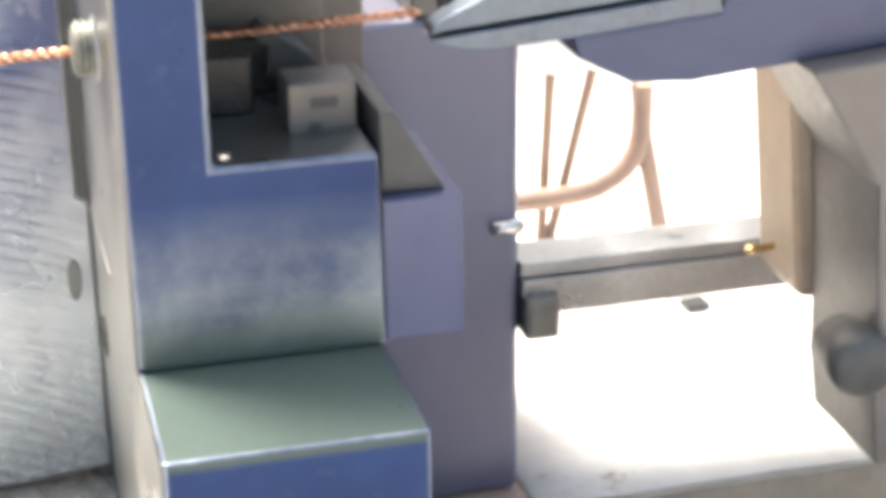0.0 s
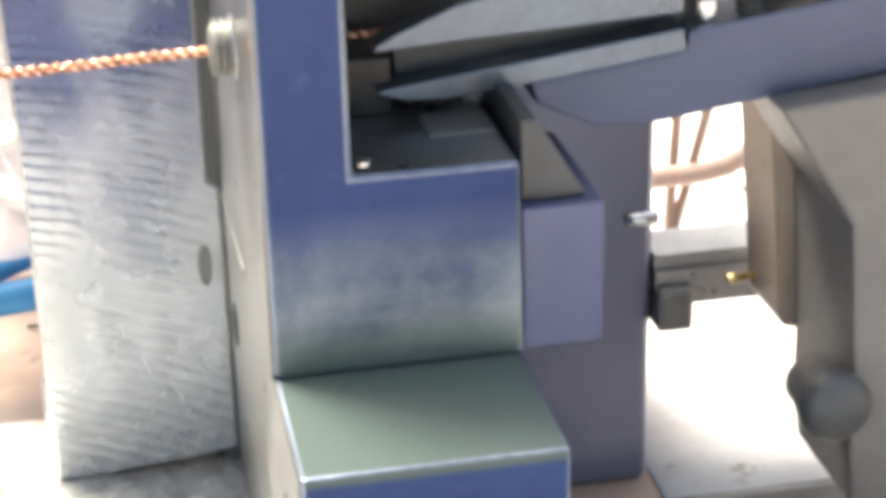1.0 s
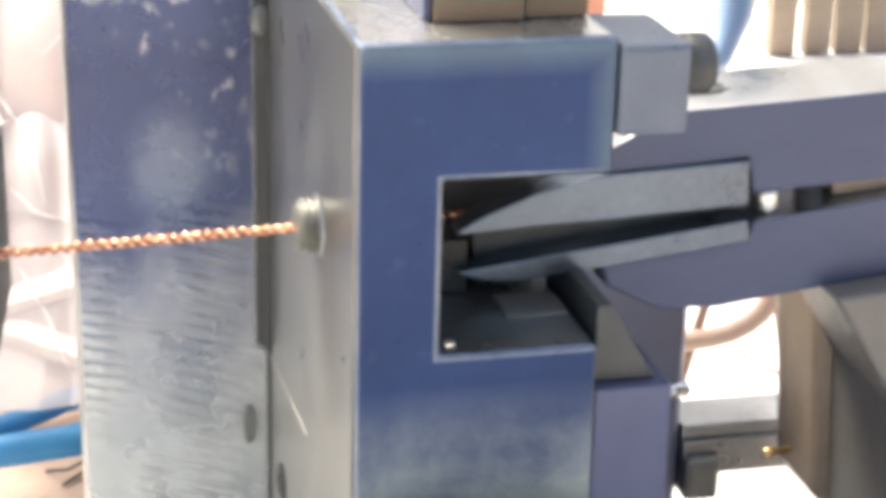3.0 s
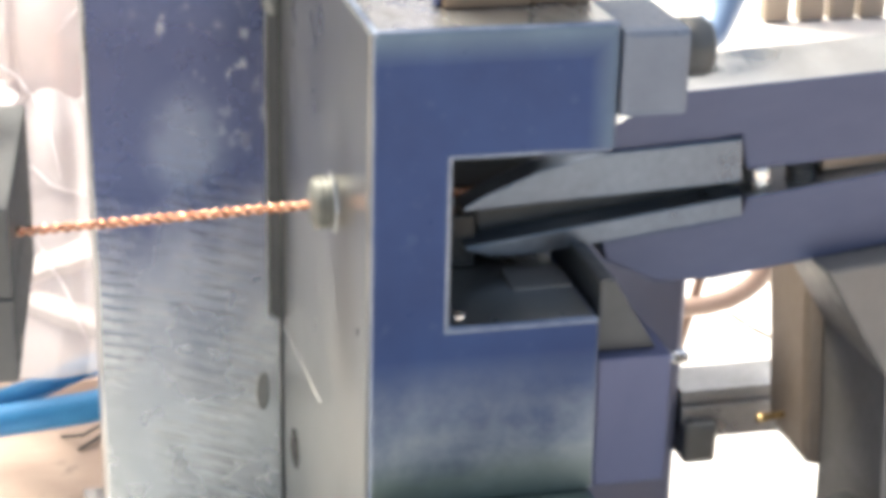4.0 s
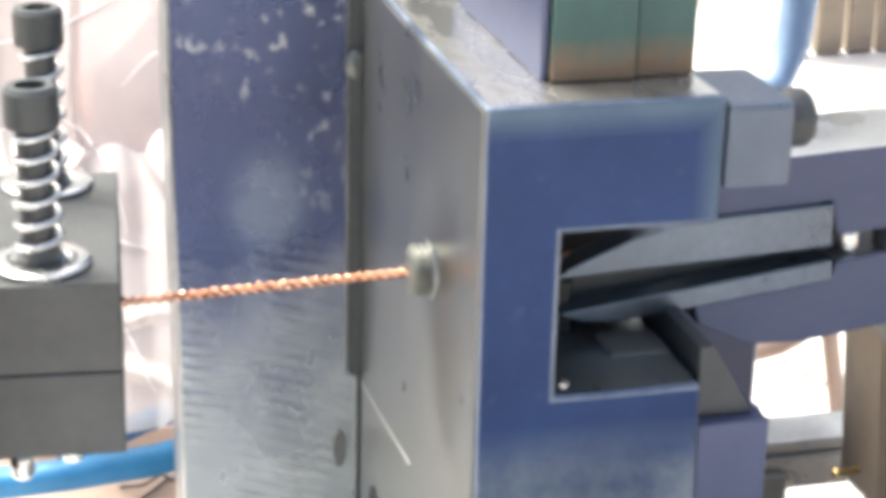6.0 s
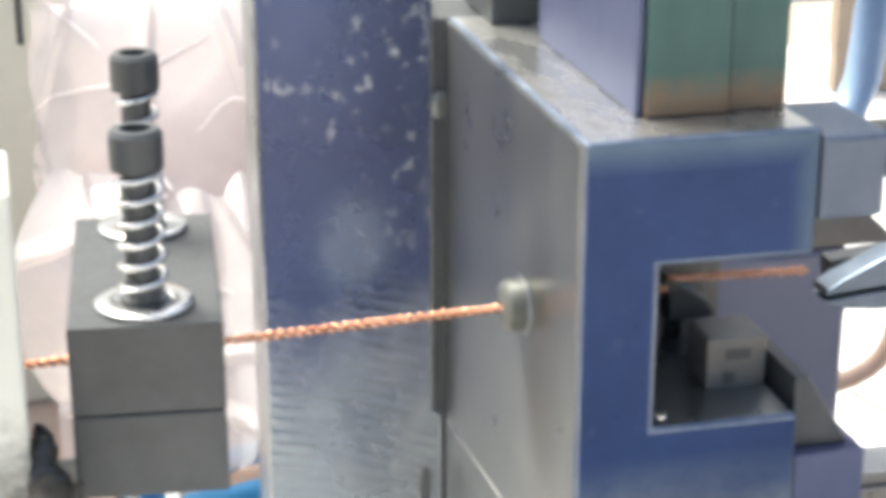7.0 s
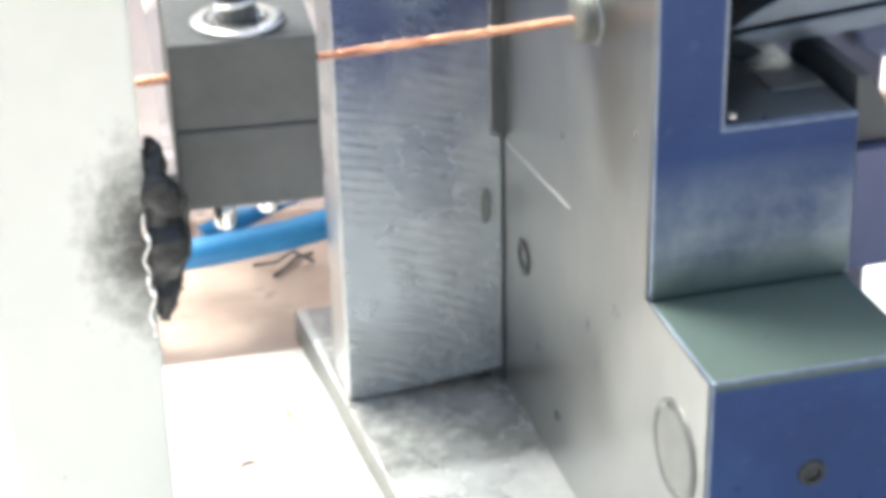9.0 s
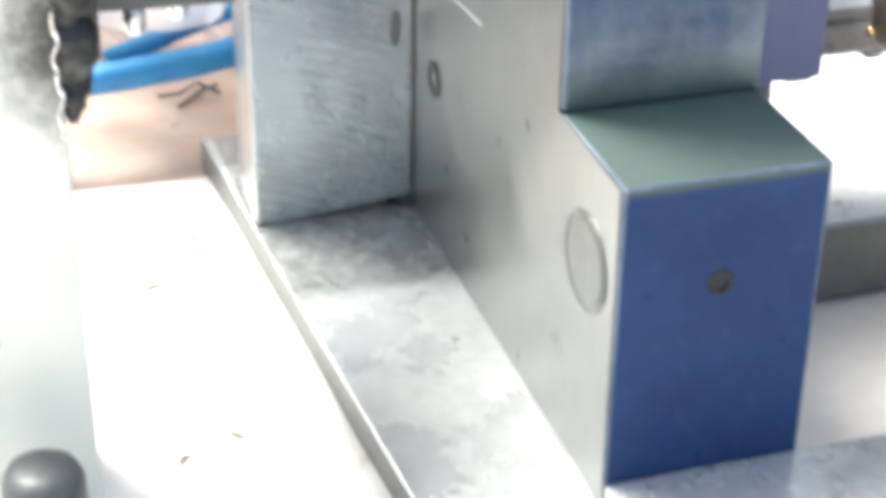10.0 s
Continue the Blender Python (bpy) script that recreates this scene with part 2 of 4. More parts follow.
def m_sheet():
    m = Nodes("white_sheet", 0.6)
    n = m.noise(60, 5, 0.65)
    spots = m.ramp(m.noise(75, 6, 0.75), grey((0.60, 0.68), 0, 0.7))
    c = m.ramp(n, [(0.3, (0.66, 0.65, 0.63)), (0.7, (0.80, 0.79, 0.77))])
    m.colour(m.mix(spots, c, (0.30, 0.24, 0.18)))
    m.bump(m.noise(25, 4), 0.3, 0.001)
    return m.mat


BLUE = m_blue()
STEEL = m_steel("ground_steel")
EDGE = m_steel("worn_edge_steel", (0.07, 0.10, 0.18), (0.30, 0.34, 0.40), 0.42)
SIDE = m_side()
PLATE = m_base()
DARK = m_plain("black_oxide_steel", (0.050, 0.054, 0.057), (0.090, 0.095, 0.099), 70, 0.45, 0.2)
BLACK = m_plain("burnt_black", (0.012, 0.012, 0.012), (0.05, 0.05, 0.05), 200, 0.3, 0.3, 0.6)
WALL = m_wall()
COPPER = m_copper()
CHROME = m_steel("bright_steel", (0.6, 0.6, 0.6), (0.8, 0.8, 0.8), 0.2)
NUT = m_plain("tinned_brass", (0.13, 0.135, 0.125), (0.25, 0.255, 0.235), 300, 0.5, 0.55)
JAW = m_steel("blued_jaw_steel", (0.10, 0.125, 0.165), (0.20, 0.24, 0.30), 0.33)
ARM = m_plain("blue_grey_paint", (0.072, 0.084, 0.160), (0.110, 0.122, 0.210), 30, 0.36, 0.3, 0.04, (1, 1, 0.4), 0.03)
GREY = m_plain("blue_steel_arm", (0.050, 0.066, 0.130), (0.086, 0.104, 0.178), 32, 0.34, 0.35, 0.04, (0.4, 1, 1), 0.03)
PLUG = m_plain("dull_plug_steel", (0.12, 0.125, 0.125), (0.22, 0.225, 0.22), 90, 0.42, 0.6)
SCORE_GLINT = m_plain("scored_steel_glint", (0.45, 0.45, 0.43), (0.62, 0.62, 0.60), 300, 0.35, 0.3)
BRASS = m_plain("brass", (0.55, 0.38, 0.16), (0.75, 0.56, 0.28), 200, 0.25, 0.9)
HANGER = m_plain("grey_casting", (0.13, 0.125, 0.12), (0.22, 0.21, 0.20), 35, 0.42, 0.3)
LUG = m_plain("blue_grey_steel", (0.10, 0.125, 0.175), (0.15, 0.18, 0.235), 60, 0.38, 0.3)
BEIGE = m_plain("tan_casting", (0.22, 0.175, 0.135), (0.36, 0.29, 0.23), 40, 0.45, 0.2)
GREEN = m_green()
POST = m_post()
PLASTIC = m_plastic()
PIPE = m_plain("pale_blue_pipe", (0.20, 0.30, 0.46), (0.30, 0.40, 0.56), 60, 0.4)
TOPFACE = m_polished()
STRAP = m_plain("blue_strap", (0.015, 0.14, 0.33), (0.035, 0.22, 0.45), 80, 0.5)
# Pale colour for the highlights laid along the bag's folds.
CREASE_GLINT = m_plain("film_crease_glint", (0.70, 0.67, 0.67), (0.82, 0.80, 0.80), 60, 0.12)
TABLE = m_table()
SHEET = m_sheet()
CABINET = m_plain("cream_cabinet", (0.50, 0.50, 0.42), (0.60, 0.60, 0.52), 12, 0.5)
HOUSING = m_plain("pale_blue_housing", (0.160, 0.170, 0.245), (0.200, 0.210, 0.295), 30, 0.34, 0.25, 0.03, (1, 1, 0.4), 0.03)
ORANGE = m_plain("orange_card", (0.62, 0.26, 0.16), (0.75, 0.36, 0.25), 25, 0.7)
TUBE = m_plain("pink_primer_tube", (0.26, 0.18, 0.145), (0.38, 0.27, 0.22), 60, 0.45)
# Pale board added below the bench opening to look bright.
FILLER = m_plain("pale_filler_board", (0.62, 0.56, 0.50), (0.80, 0.76, 0.70), 18, 0.6)
OCHRE = m_plain("ochre_thread", (0.42, 0.27, 0.10), (0.60, 0.42, 0.20), 200, 0.7)
GROUND = m_plain("concrete_ground", (0.42, 0.40, 0.37), (0.58, 0.56, 0.52), 3, 0.85)
WHITEWALL = m_plain("white_plaster", (0.74, 0.73, 0.70), (0.84, 0.83, 0.81), 4, 0.8)


# ---- mesh helpers ----
def box(bm, x0, x1, y0, y1, z0, z1):
    made = bmesh.ops.create_cube(bm, size=1.0)["verts"]
    for v in made:
        v.co = Vector((x0 + (v.co.x + 0.5) * (x1 - x0), y0 + (v.co.y + 0.5) * (y1 - y0), z0 + (v.co.z + 0.5) * (z1 - z0)))
    return made


def prism(bm, outline, y0, y1):
    """A solid with an outline in x and z, from y0 to y1."""
    front = [bm.verts.new((x, y0, z)) for x, z in outline]
    back = [bm.verts.new((x, y1, z)) for x, z in outline]
    bm.faces.new(front)
    bm.faces.new(back[::-1])
    n = len(front)
    for k in range(n):
        bm.faces.new((front[k], back[k], back[(k + 1) % n], front[(k + 1) % n]))
    bmesh.ops.recalc_face_normals(bm, faces=bm.faces)


def lathe(bm, rings, centre=(0, 0, 0), axis="z", sides=28):
    """A turned solid: rings of (radius, height)."""
    cx, cy, cz = centre
    loops = []
    for r, h in rings:
        ring = []
        for k in range(sides):
            a = 2 * math.pi * k / sides
            p, q = r * math.cos(a), r * math.sin(a)
            co = {"z": (p, q, h), "x": (h, p, q), "y": (p, h, q)}[axis]
            ring.append(bm.verts.new((co[0] + cx, co[1] + cy, co[2] + cz)))
        loops.append(ring)
    for a, b in zip(loops, loops[1:]):
        for k in range(sides):
            bm.faces.new((a[k], a[(k + 1) % sides], b[(k + 1) % sides], b[k]))
    bm.faces.new(loops[0])
    bm.faces.new(loops[-1])
    bmesh.ops.recalc_face_normals(bm, faces=bm.faces)


def tube(bm, points, radius, sides=10):
    """A round bar along points."""
    pts = [Vector(p) for p in points]
    loops = []
    side = None
    for k, p in enumerate(pts):
        d = (pts[min(k + 1, len(pts) - 1)] - pts[max(k - 1, 0)]).normalized()
        if side is None:
            side = d.orthogonal().normalized()
        side = (side - d * side.dot(d)).normalized()
        up = d.cross(side)
        r = radius(k / (len(pts) - 1)) if callable(radius) else radius
        loops.append([bm.verts.new(p + (side * math.cos(a) + up * math.sin(a)) * r) for a in (2 * math.pi * j / sides for j in range(sides))])
    for a, b in zip(loops, loops[1:]):
        for k in range(sides):
            bm.faces.new((a[k], b[k], b[(k + 1) % sides], a[(k + 1) % sides]))
    bm.faces.new(loops[0][::-1])
    bm.faces.new(loops[-1])


def bevelled(bm, width=0.0008, segments=2):
    bmesh.ops.bevel(bm, geom=[e for e in bm.edges if e.calc_face_angle(0) > 0.5], offset=width, segments=segments, profile=0.6, affect="EDGES", clamp_overlap=True)


def part(name, bm, material, parent=None, label="", smooth=False):
    """Links a bmesh as one mesh object, under a thing or by itself."""
    me = bpy.data.meshes.new(name)
    bm.to_mesh(me)
    bm.free()
    for mat in material if isinstance(material, (list, tuple)) else (material,):
        me.materials.append(mat)
    if smooth:
        for p in me.polygons:
            p.use_smooth = True
    ob = new(name, me)
    ob.parent = parent
    return tagged(ob, label=label)


def thing(name, label, category, at=(0, 0, 0), group="", kind=""):
    ob = new(name)
    ob.empty_display_size = 0.01
    ob.location = at
    return tagged(ob, label, category, group, kind)


def bars(name, boxes, material, parent=None, label="", bevel=0.0006):
    bm = bmesh.new()
    for b in boxes:
        box(bm, *b)
    if bevel:
        bevelled(bm, bevel)
    return part(name, bm, material, parent, label)


BASE = -0.097   # top of the base plate
BOARD = -0.110  # top of the bench
TOP = 0.1205    # top of the die block


# ---- structure ----
def structure():
    bm = bmesh.new()
    box(bm, -60, 60, -60, 60, -1.0, -0.86)
    tagged(part("ground", bm, GROUND), "pale dusty concrete yard ground", "ground", kind="structure")
    bm = bmesh.new()
    box(bm, -1.2, 2.2, 3.4, 3.6, -0.86, 2.4)
    tagged(part("wall_north", bm, WHITEWALL), "white plastered wall behind the bench", "wall", kind="structure")


def bench():
    b = thing("workbench", "brown dusty board workbench under the machine", "workbench", (0, 0, BOARD))
    bars("top", [(-0.8, 0.0585, -0.7, 1.1, -0.03, 0)], TABLE, b, bevel=0.002)
    bars("rear_top", [(0.0590, 0.42, 0.0985, 1.1, -0.03, 0)], TABLE, b, bevel=0.001)
    bars("front_top", [(0.0590, 0.42, -0.7, -0.0345, -0.03, 0)], TABLE, b, bevel=0.001)
    bars("end_top", [(0.4205, 0.95, -0.7, 1.1, -0.03, 0)], TABLE, b, bevel=0.002)
    bars("edge_bar", [(0.0590, 0.42, 0.0945, 0.0983, -0.0285, 0.0012)], PLUG, b, "grey steel edge bar of the opening", 0.0006)
    # Added board: pale and set high so sun brightens the opening.
    bars("sun_filler", [(0.03, 0.45, -0.06, 0.13, -0.040, -0.0305)], FILLER, b, "pale board added under the opening to catch sun", 0.001)
    for x in (-0.74, 0.89):
        for y in (-0.64, 1.04):
            bars("leg", [(x - 0.03, x + 0.03, y - 0.03, y + 0.03, -0.75, -0.03)], ARM, b)


def sheet(x0, x1, y0, y1, label, seed, slant=0.0):
    rnd = random.Random(seed)
    bm = bmesh.new()
    n = 26
    grid = [[None] * (n + 1) for _ in range(n + 1)]
    for a in range(n + 1):
        for c in range(n + 1):
            y = y0 + (y1 - y0) * c / n
            x = x0 + (x1 - slant * (y - y0) - x0) * a / n
            h = 0.0016 + 0.0009 * noise.noise(Vector((x * 22, y * 22, seed)))
            edge = 0.0012 * noise.noise(Vector((x * 60, y * 60, seed + 4)))
            grid[a][c] = bm.verts.new((x + edge * (a in (0, n)), y + edge * (c in (0, n)), BOARD + h))
    for a in range(n):
        for c in range(n):
            bm.faces.new((grid[a][c], grid[a + 1][c], grid[a + 1][c + 1], grid[a][c + 1]))
    skirt = bmesh.ops.extrude_edge_only(bm, edges=[e for e in bm.edges if e.is_boundary])["geom"]
    for v in (g for g in skirt if isinstance(g, bmesh.types.BMVert)):
        v.co.z = BOARD + 0.0003
    bmesh.ops.recalc_face_normals(bm, faces=bm.faces)
    tagged(part("paper_sheet", bm, SHEET, smooth=True), label, "paper")
    for k in range(26):
        x, y = rnd.uniform(x0 + 0.01, x1 - 0.04), rnd.uniform(y0 + 0.01, y1 - 0.01)
        yield x, y


# ---- the die block and what is bolted to it ----
def die_block():
    d = thing("die_block", "blue coated C-shaped steel die block on a base plate", "die block")
    bm = bmesh.new()
    prism(bm, [(-0.0014, 0), (0.056, 0), (0.0553, 0.0475), (0.018, 0.0475), (0.018, 0.089), (0.0565, 0.089), (0.0565, TOP), (-0.0014, TOP)], 0, 0.1315)
    bevelled(bm, 0.0015, 3)
    body = part("upper_block", bm, [BLUE, SIDE, EDGE, TOPFACE], d, "blue front with bare rounded edges")
    bm = bmesh.new()
    box(bm, -0.0014, 0.0555, -0.0435, 0.1315, BASE, -0.0002)
    bevelled(bm, 0.0008)
    foot = part("lower_block", bm, [BLUE, SIDE, EDGE, PLATE], d, "stepped blue foot with green worn top")
    for ob in (body, foot):
        for p in ob.data.polygons:
            if p.area < 0.00013 and len(p.vertices) <= 4 and min(abs(p.normal.x), 1) < 0.99 and abs(p.normal.y) < 0.99:
                p.material_index = 2
            elif (p.normal.x < -0.9 and p.center.x < 0.01) or (p.normal.z > 0.9 and p.center.z > 0.03) or (abs(p.normal.y) < 0.1 and 0.04 < p.center.z < 0.1 and 0.012 < p.center.x < 0.05):
                p.material_index = 3 if p.normal.z > 0.9 and p.center.z > 0.1 else 1
    bm = bmesh.new()
    prism(bm, [(-0.0435, BASE + 0.0001), (0.1315, BASE + 0.0001), (0.1315, TOP - 0.0012), (0.0012, TOP - 0.0012), (0.0012, 0.0004), (-0.0424, -0.0008)], 0, 0.0006)
    bm.transform(Matrix(((0, -1, 0, -0.00142), (1, 0, 0, 0), (0, 0, 1, 0), (0, 0, 0, 1))))
    bmesh.ops.recalc_face_normals(bm, faces=bm.faces)
    part("side_face", bm, SIDE, d, "bare ground steel side")
    bm = bmesh.new()
    lathe(bm, [(0.0038, 0), (0.0034, -0.0007), (0.0022, -0.0008), (0.002, 0.004)], (0.027, -0.0436, -0.031), "y")
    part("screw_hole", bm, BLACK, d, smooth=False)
    bm = bmesh.new()
    lathe(bm, [(0.0142, 0.001), (0.0142, -0.0004), (0.0132, -0.0009), (0.0122, -0.0001), (0.0116, -0.0005), (0.002, -0.0004)], (-0.0021, -0.0235, -0.0315), "x", 40)
    part("side_plug", bm, PLUG, d, "round grey plug pressed in the side")
    for y, z in ((0.115, -0.039),):
        bm = bmesh.new()
        lathe(bm, [(0.0062, 0.001), (0.0062, -0.0005), (0.0048, -0.0008), (0.003, -0.0003), (0.0028, 0.002)], (-0.0021, y - 0.006, z), "x", 24)
        part("side_screw", bm, BLACK, d)
    # Scored line; its glint is put in as pale diffuse colour.
    bm = bmesh.new()
    tube(bm, [(-0.0021, 0.128, -0.0066), (-0.0021, 0.095, -0.0040), (-0.0021, 0.064, -0.0014)], lambda f: 0.0006 - 0.0003 * f, 6)
    part("scratch", bm, SCORE_GLINT, d, "scored line with its glint in pale colour")
    bm = bmesh.new()
    bmesh.ops.create_icosphere(bm, subdivisions=3, radius=1.0)
    for v in bm.verts:
        v.co *= 1 + 0.3 * noise.noise(v.co * 2.1)
        v.co = (-0.0040 + v.co.x * 0.0032, 0.1312 + v.co.y * 0.0012, 0.0945 + v.co.z * 0.0042)
    part("tack_weld", bm, PLUG, d, "small bright tack weld across the seam", True)
    # lug, knob and side steps
    bars("lug", [(0.0568, 0.0735, -0.0005, 0.03, 0.0975, 0.1185)], LUG, d, "blue-grey square clamp lug", 0.0018)
    bm = bmesh.new()
    lathe(bm, [(0.006, 0), (0.0072, 0.001), (0.0072, 0.007), (0.006, 0.0085)], (0.0737, 0.012, 0.1105), "x")
    part("clamp_knob", bm, DARK, d, smooth=True)
    bars("side_step", [(0.0562, 0.0752, 0.002, 0.048, 0.0, 0.035)], ARM, d, "blue painted side step")
    bm = bmesh.new()
    prism(bm, [(0.0567, 0.0), (0.087, 0.0), (0.087, 0.0135), (0.070, 0.0355), (0.0567, 0.045)], 0.0485, 0.098)
    bevelled(bm)
    part("side_wedge", bm, DARK, d)
    bm = bmesh.new()
    prism(bm, [(0.0569, 0.0353), (0.0722, 0.0353), (0.0605, 0.0545), (0.0569, 0.0545)], 0.006, 0.0478)
    bevelled(bm, 0.0006)
    part("stop_wedge", bm, DARK, d, "dark wedge standing on the side step")


def side_body():
    d = thing("side_housing", "blue-grey painted housing beside the die block", "housing")
    bm = bmesh.new()
    box(bm, 0.0567, 0.1225, 0.112, 0.2, BOARD + 0.0002, 0.046)
    bevelled(bm, 0.004, 4)
    part("housing_body", bm, HOUSING, d)
    bm = bmesh.new()
    prism(bm, [(0.0905, 0.0463), (0.1370, 0.0463), (0.1365, 0.0480), (0.1180, 0.0655), (0.0950, 0.0655), (0.0905, 0.0610)], 0.113, 0.150)
    bevelled(bm, 0.0012)
    cap = part("upper_casting", bm, [HANGER, CHROME], d, "dark casting, its end glint set in bright steel")
    # Bright steel on the bevelled end alone puts in its glint.
    for p in cap.data.polygons:
        if p.normal.x > 0.4 and p.normal.z > 0.4:
            p.material_index = 1
    bm = bmesh.new()
    lathe(bm, [(0.0016, -0.0055), (0.0024, -0.005), (0.0024, 0.004), (0.0016, 0.0048)], (0.1185, 0.1105, -0.0195), "x", 18)
    part("dowel", bm, CHROME, d, "bright steel dowel", True)
    bars("rail_clamp", [(0.1227, 0.134, 0.106, 0.136, -0.056, -0.042)], PLUG, d, "grey clamp on the rail", bevel=0.002)


def nut():
    n = thing("wire_bushing", "small ridged grey metal bushing holding the wire", "bushing", (-0.0021, 0.0455, 0.0640))
    bm = bmesh.new()
    rings = [(0.0066, 0.0)]
    for k in range(3):
        x = -0.0006 - k * 0.0016
        rings += [(0.0069, x), (0.0069, x - 0.0007), (0.0062, x - 0.0009), (0.0062, x - 0.0014)]
    rings += [(0.0045, -0.0058), (0.0014, -0.0059)]
    lathe(bm, rings, axis="x", sides=30)
    part("sleeve", bm, NUT, n)
    bm = bmesh.new()
    lathe(bm, [(0.0082, 0.0006), (0.0082, -0.0005), (0.0064, -0.0006)], axis="x", sides=6)
    part("flange", bm, STEEL, n)


def back_plate():
    w = thing("back_plate", "tall sawn steel plate with blue stains", "steel plate")
    bm = bmesh.new()
    prism(bm, [(-0.0575, BASE + 0.0002), (-0.045, BASE + 0.0002), (-0.0024, BASE + 0.0045), (-0.0024, -0.006), (-0.0057, -0.004), (-0.0057, 0.125), (-0.022, 0.137), (-0.0585, 0.165)], 0.132, 0.156)
    bevelled(bm, 0.0009)
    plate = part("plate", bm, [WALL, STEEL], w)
    for p in plate.data.polygons:
        if p.area < 0.0004 or p.normal.x < -0.9:
            p.material_index = 1
    bm = bmesh.new()
    lathe(bm, [(0.0052, 0.001), (0.0052, -0.0003), (0.004, -0.0006), (0.001, -0.0005)], (-0.0085, 0.132, -0.034), "y", 24)
    bm.transform(Matrix.Translation((-0.0085, 0, -0.030)) @ Matrix.Diagonal((0.42, 1, 1.25, 1)) @ Matrix.Translation((0.0085, 0, 0.034)))
    part("plug", bm, PLUG, w)
    # back block that closes the seam, dark to give the gap its shade
    bars("backing", [(-0.0062, 0.056, 0.1325, 0.2, BASE, TOP - 0.0008)], DARK, w, bevel=0.0006)


def base_plate():
    b = thing("base_plate", "thick grey steel base plate on the bench", "base plate")
    bars("front_bar", [(-0.0014, 0.30, -0.085, -0.0438, BASE + 0.0002, -0.0895)], PLATE, b)
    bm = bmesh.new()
    # Runs on unseen to the front so the blue faces reflect it brightly.
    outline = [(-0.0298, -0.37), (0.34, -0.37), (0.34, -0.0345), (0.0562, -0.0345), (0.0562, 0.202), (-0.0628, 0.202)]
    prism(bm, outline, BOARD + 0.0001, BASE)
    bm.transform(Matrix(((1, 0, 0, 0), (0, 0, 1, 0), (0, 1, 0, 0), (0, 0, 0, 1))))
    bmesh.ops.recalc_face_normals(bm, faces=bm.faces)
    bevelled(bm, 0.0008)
    plate = part("plate", bm, [PLATE, PLUG], b, "ground top, sides in darker steel for shade")
    # Darker steel on the upright sides puts their shade into the colour.
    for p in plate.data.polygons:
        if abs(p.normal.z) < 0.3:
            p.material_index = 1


def tool_column():
    c = thing("tool_column", "green steel slide column on the die block", "slide column", (0, 0, TOP + 0.0002))
    bars("slide", [(0.0185, 0.0393, 0.016, 0.1, 0, 0.12)], [GREEN], c, "green front and grey side")
    bars("gib", [(0.0399, 0.0545, 0.0175, 0.06, 0, 0.12)], [GREEN], c)
    bars("rear_guide", [(0.008, 0.0255, 0.118, 0.15, 0, 0.1)], [DARK], c)
    bars("side_plate", [(0.0165, 0.0183, 0.018, 0.1, 0, 0.12)], [ARM], c, "grey painted side plate")


# ---- wire guide on its post ----
def wire_guide():
    g = thing("wire_guide", "black clamp block with two sprung cap screws", "wire guide", (-0.0970, 0.065, 0.031))
    g.rotation_euler = (0, 0, radians(-4.5))
    bars("lower_clamp", [(-0.0183, 0.0183, -0.04, 0.04, 0, 0.0215)], DARK, g)
    bars("upper_clamp", [(-0.0183, 0.0183, -0.04, 0.04, 0.0219, 0.0445)], DARK, g)
    for y, tall in ((-0.027, 0.0055), (0.029, 0.0098)):
        bm = bmesh.new()
        lathe(bm, [(0.012, 0), (0.012, 0.0012), (0.0115, 0.0016), (0.0045, 0.0016), (0.0044, 0.0002)], (0, y, 0.0446), sides=32)
        washer = part("washer", bm, CHROME, g, "bright steel washer", True)
        bm = bmesh.new()
        lathe(bm, [(0.0043, 0), (0.0048, 0.001), (0.0048, 0.006), (0.0040, 0.007), (0.0040, 0.029 + tall), (0.0062, 0.029 + tall), (0.0064, 0.030 + tall), (0.0064, 0.0375 + tall), (0.0056, 0.0387 + tall), (0.0037, 0.0387 + tall), (0.0036, 0.0335 + tall), (0.0001, 0.0333 + tall)], (0, y, 0.0446), sides=28)
        part("cap_screw", bm, DARK, g, "black socket cap screw")
        bm = bmesh.new()
        turns, steps = 6, 108
        tube(bm, [(0.0052 * math.cos(2 * math.pi * turns * k / steps), y + 0.0052 * math.sin(2 * math.pi * turns * k / steps), 0.0468 + (0.0262 + tall) * k / steps) for k in range(steps + 1)], 0.00085, 8)
        part("spring", bm, CHROME, g, "bright coil spring", True)
    for x, y in ((-0.007, -0.03), (0.005, -0.022), (0.001, 0.02)):
        bm = bmesh.new()
        lathe(bm, [(0.003, 0.0), (0.003, -0.0085), (0.0024, -0.0098), (0.001, -0.0104)], (x, y, -0.0001), sides=14)
        part("stud", bm, CHROME, g, "bright screw end", True)


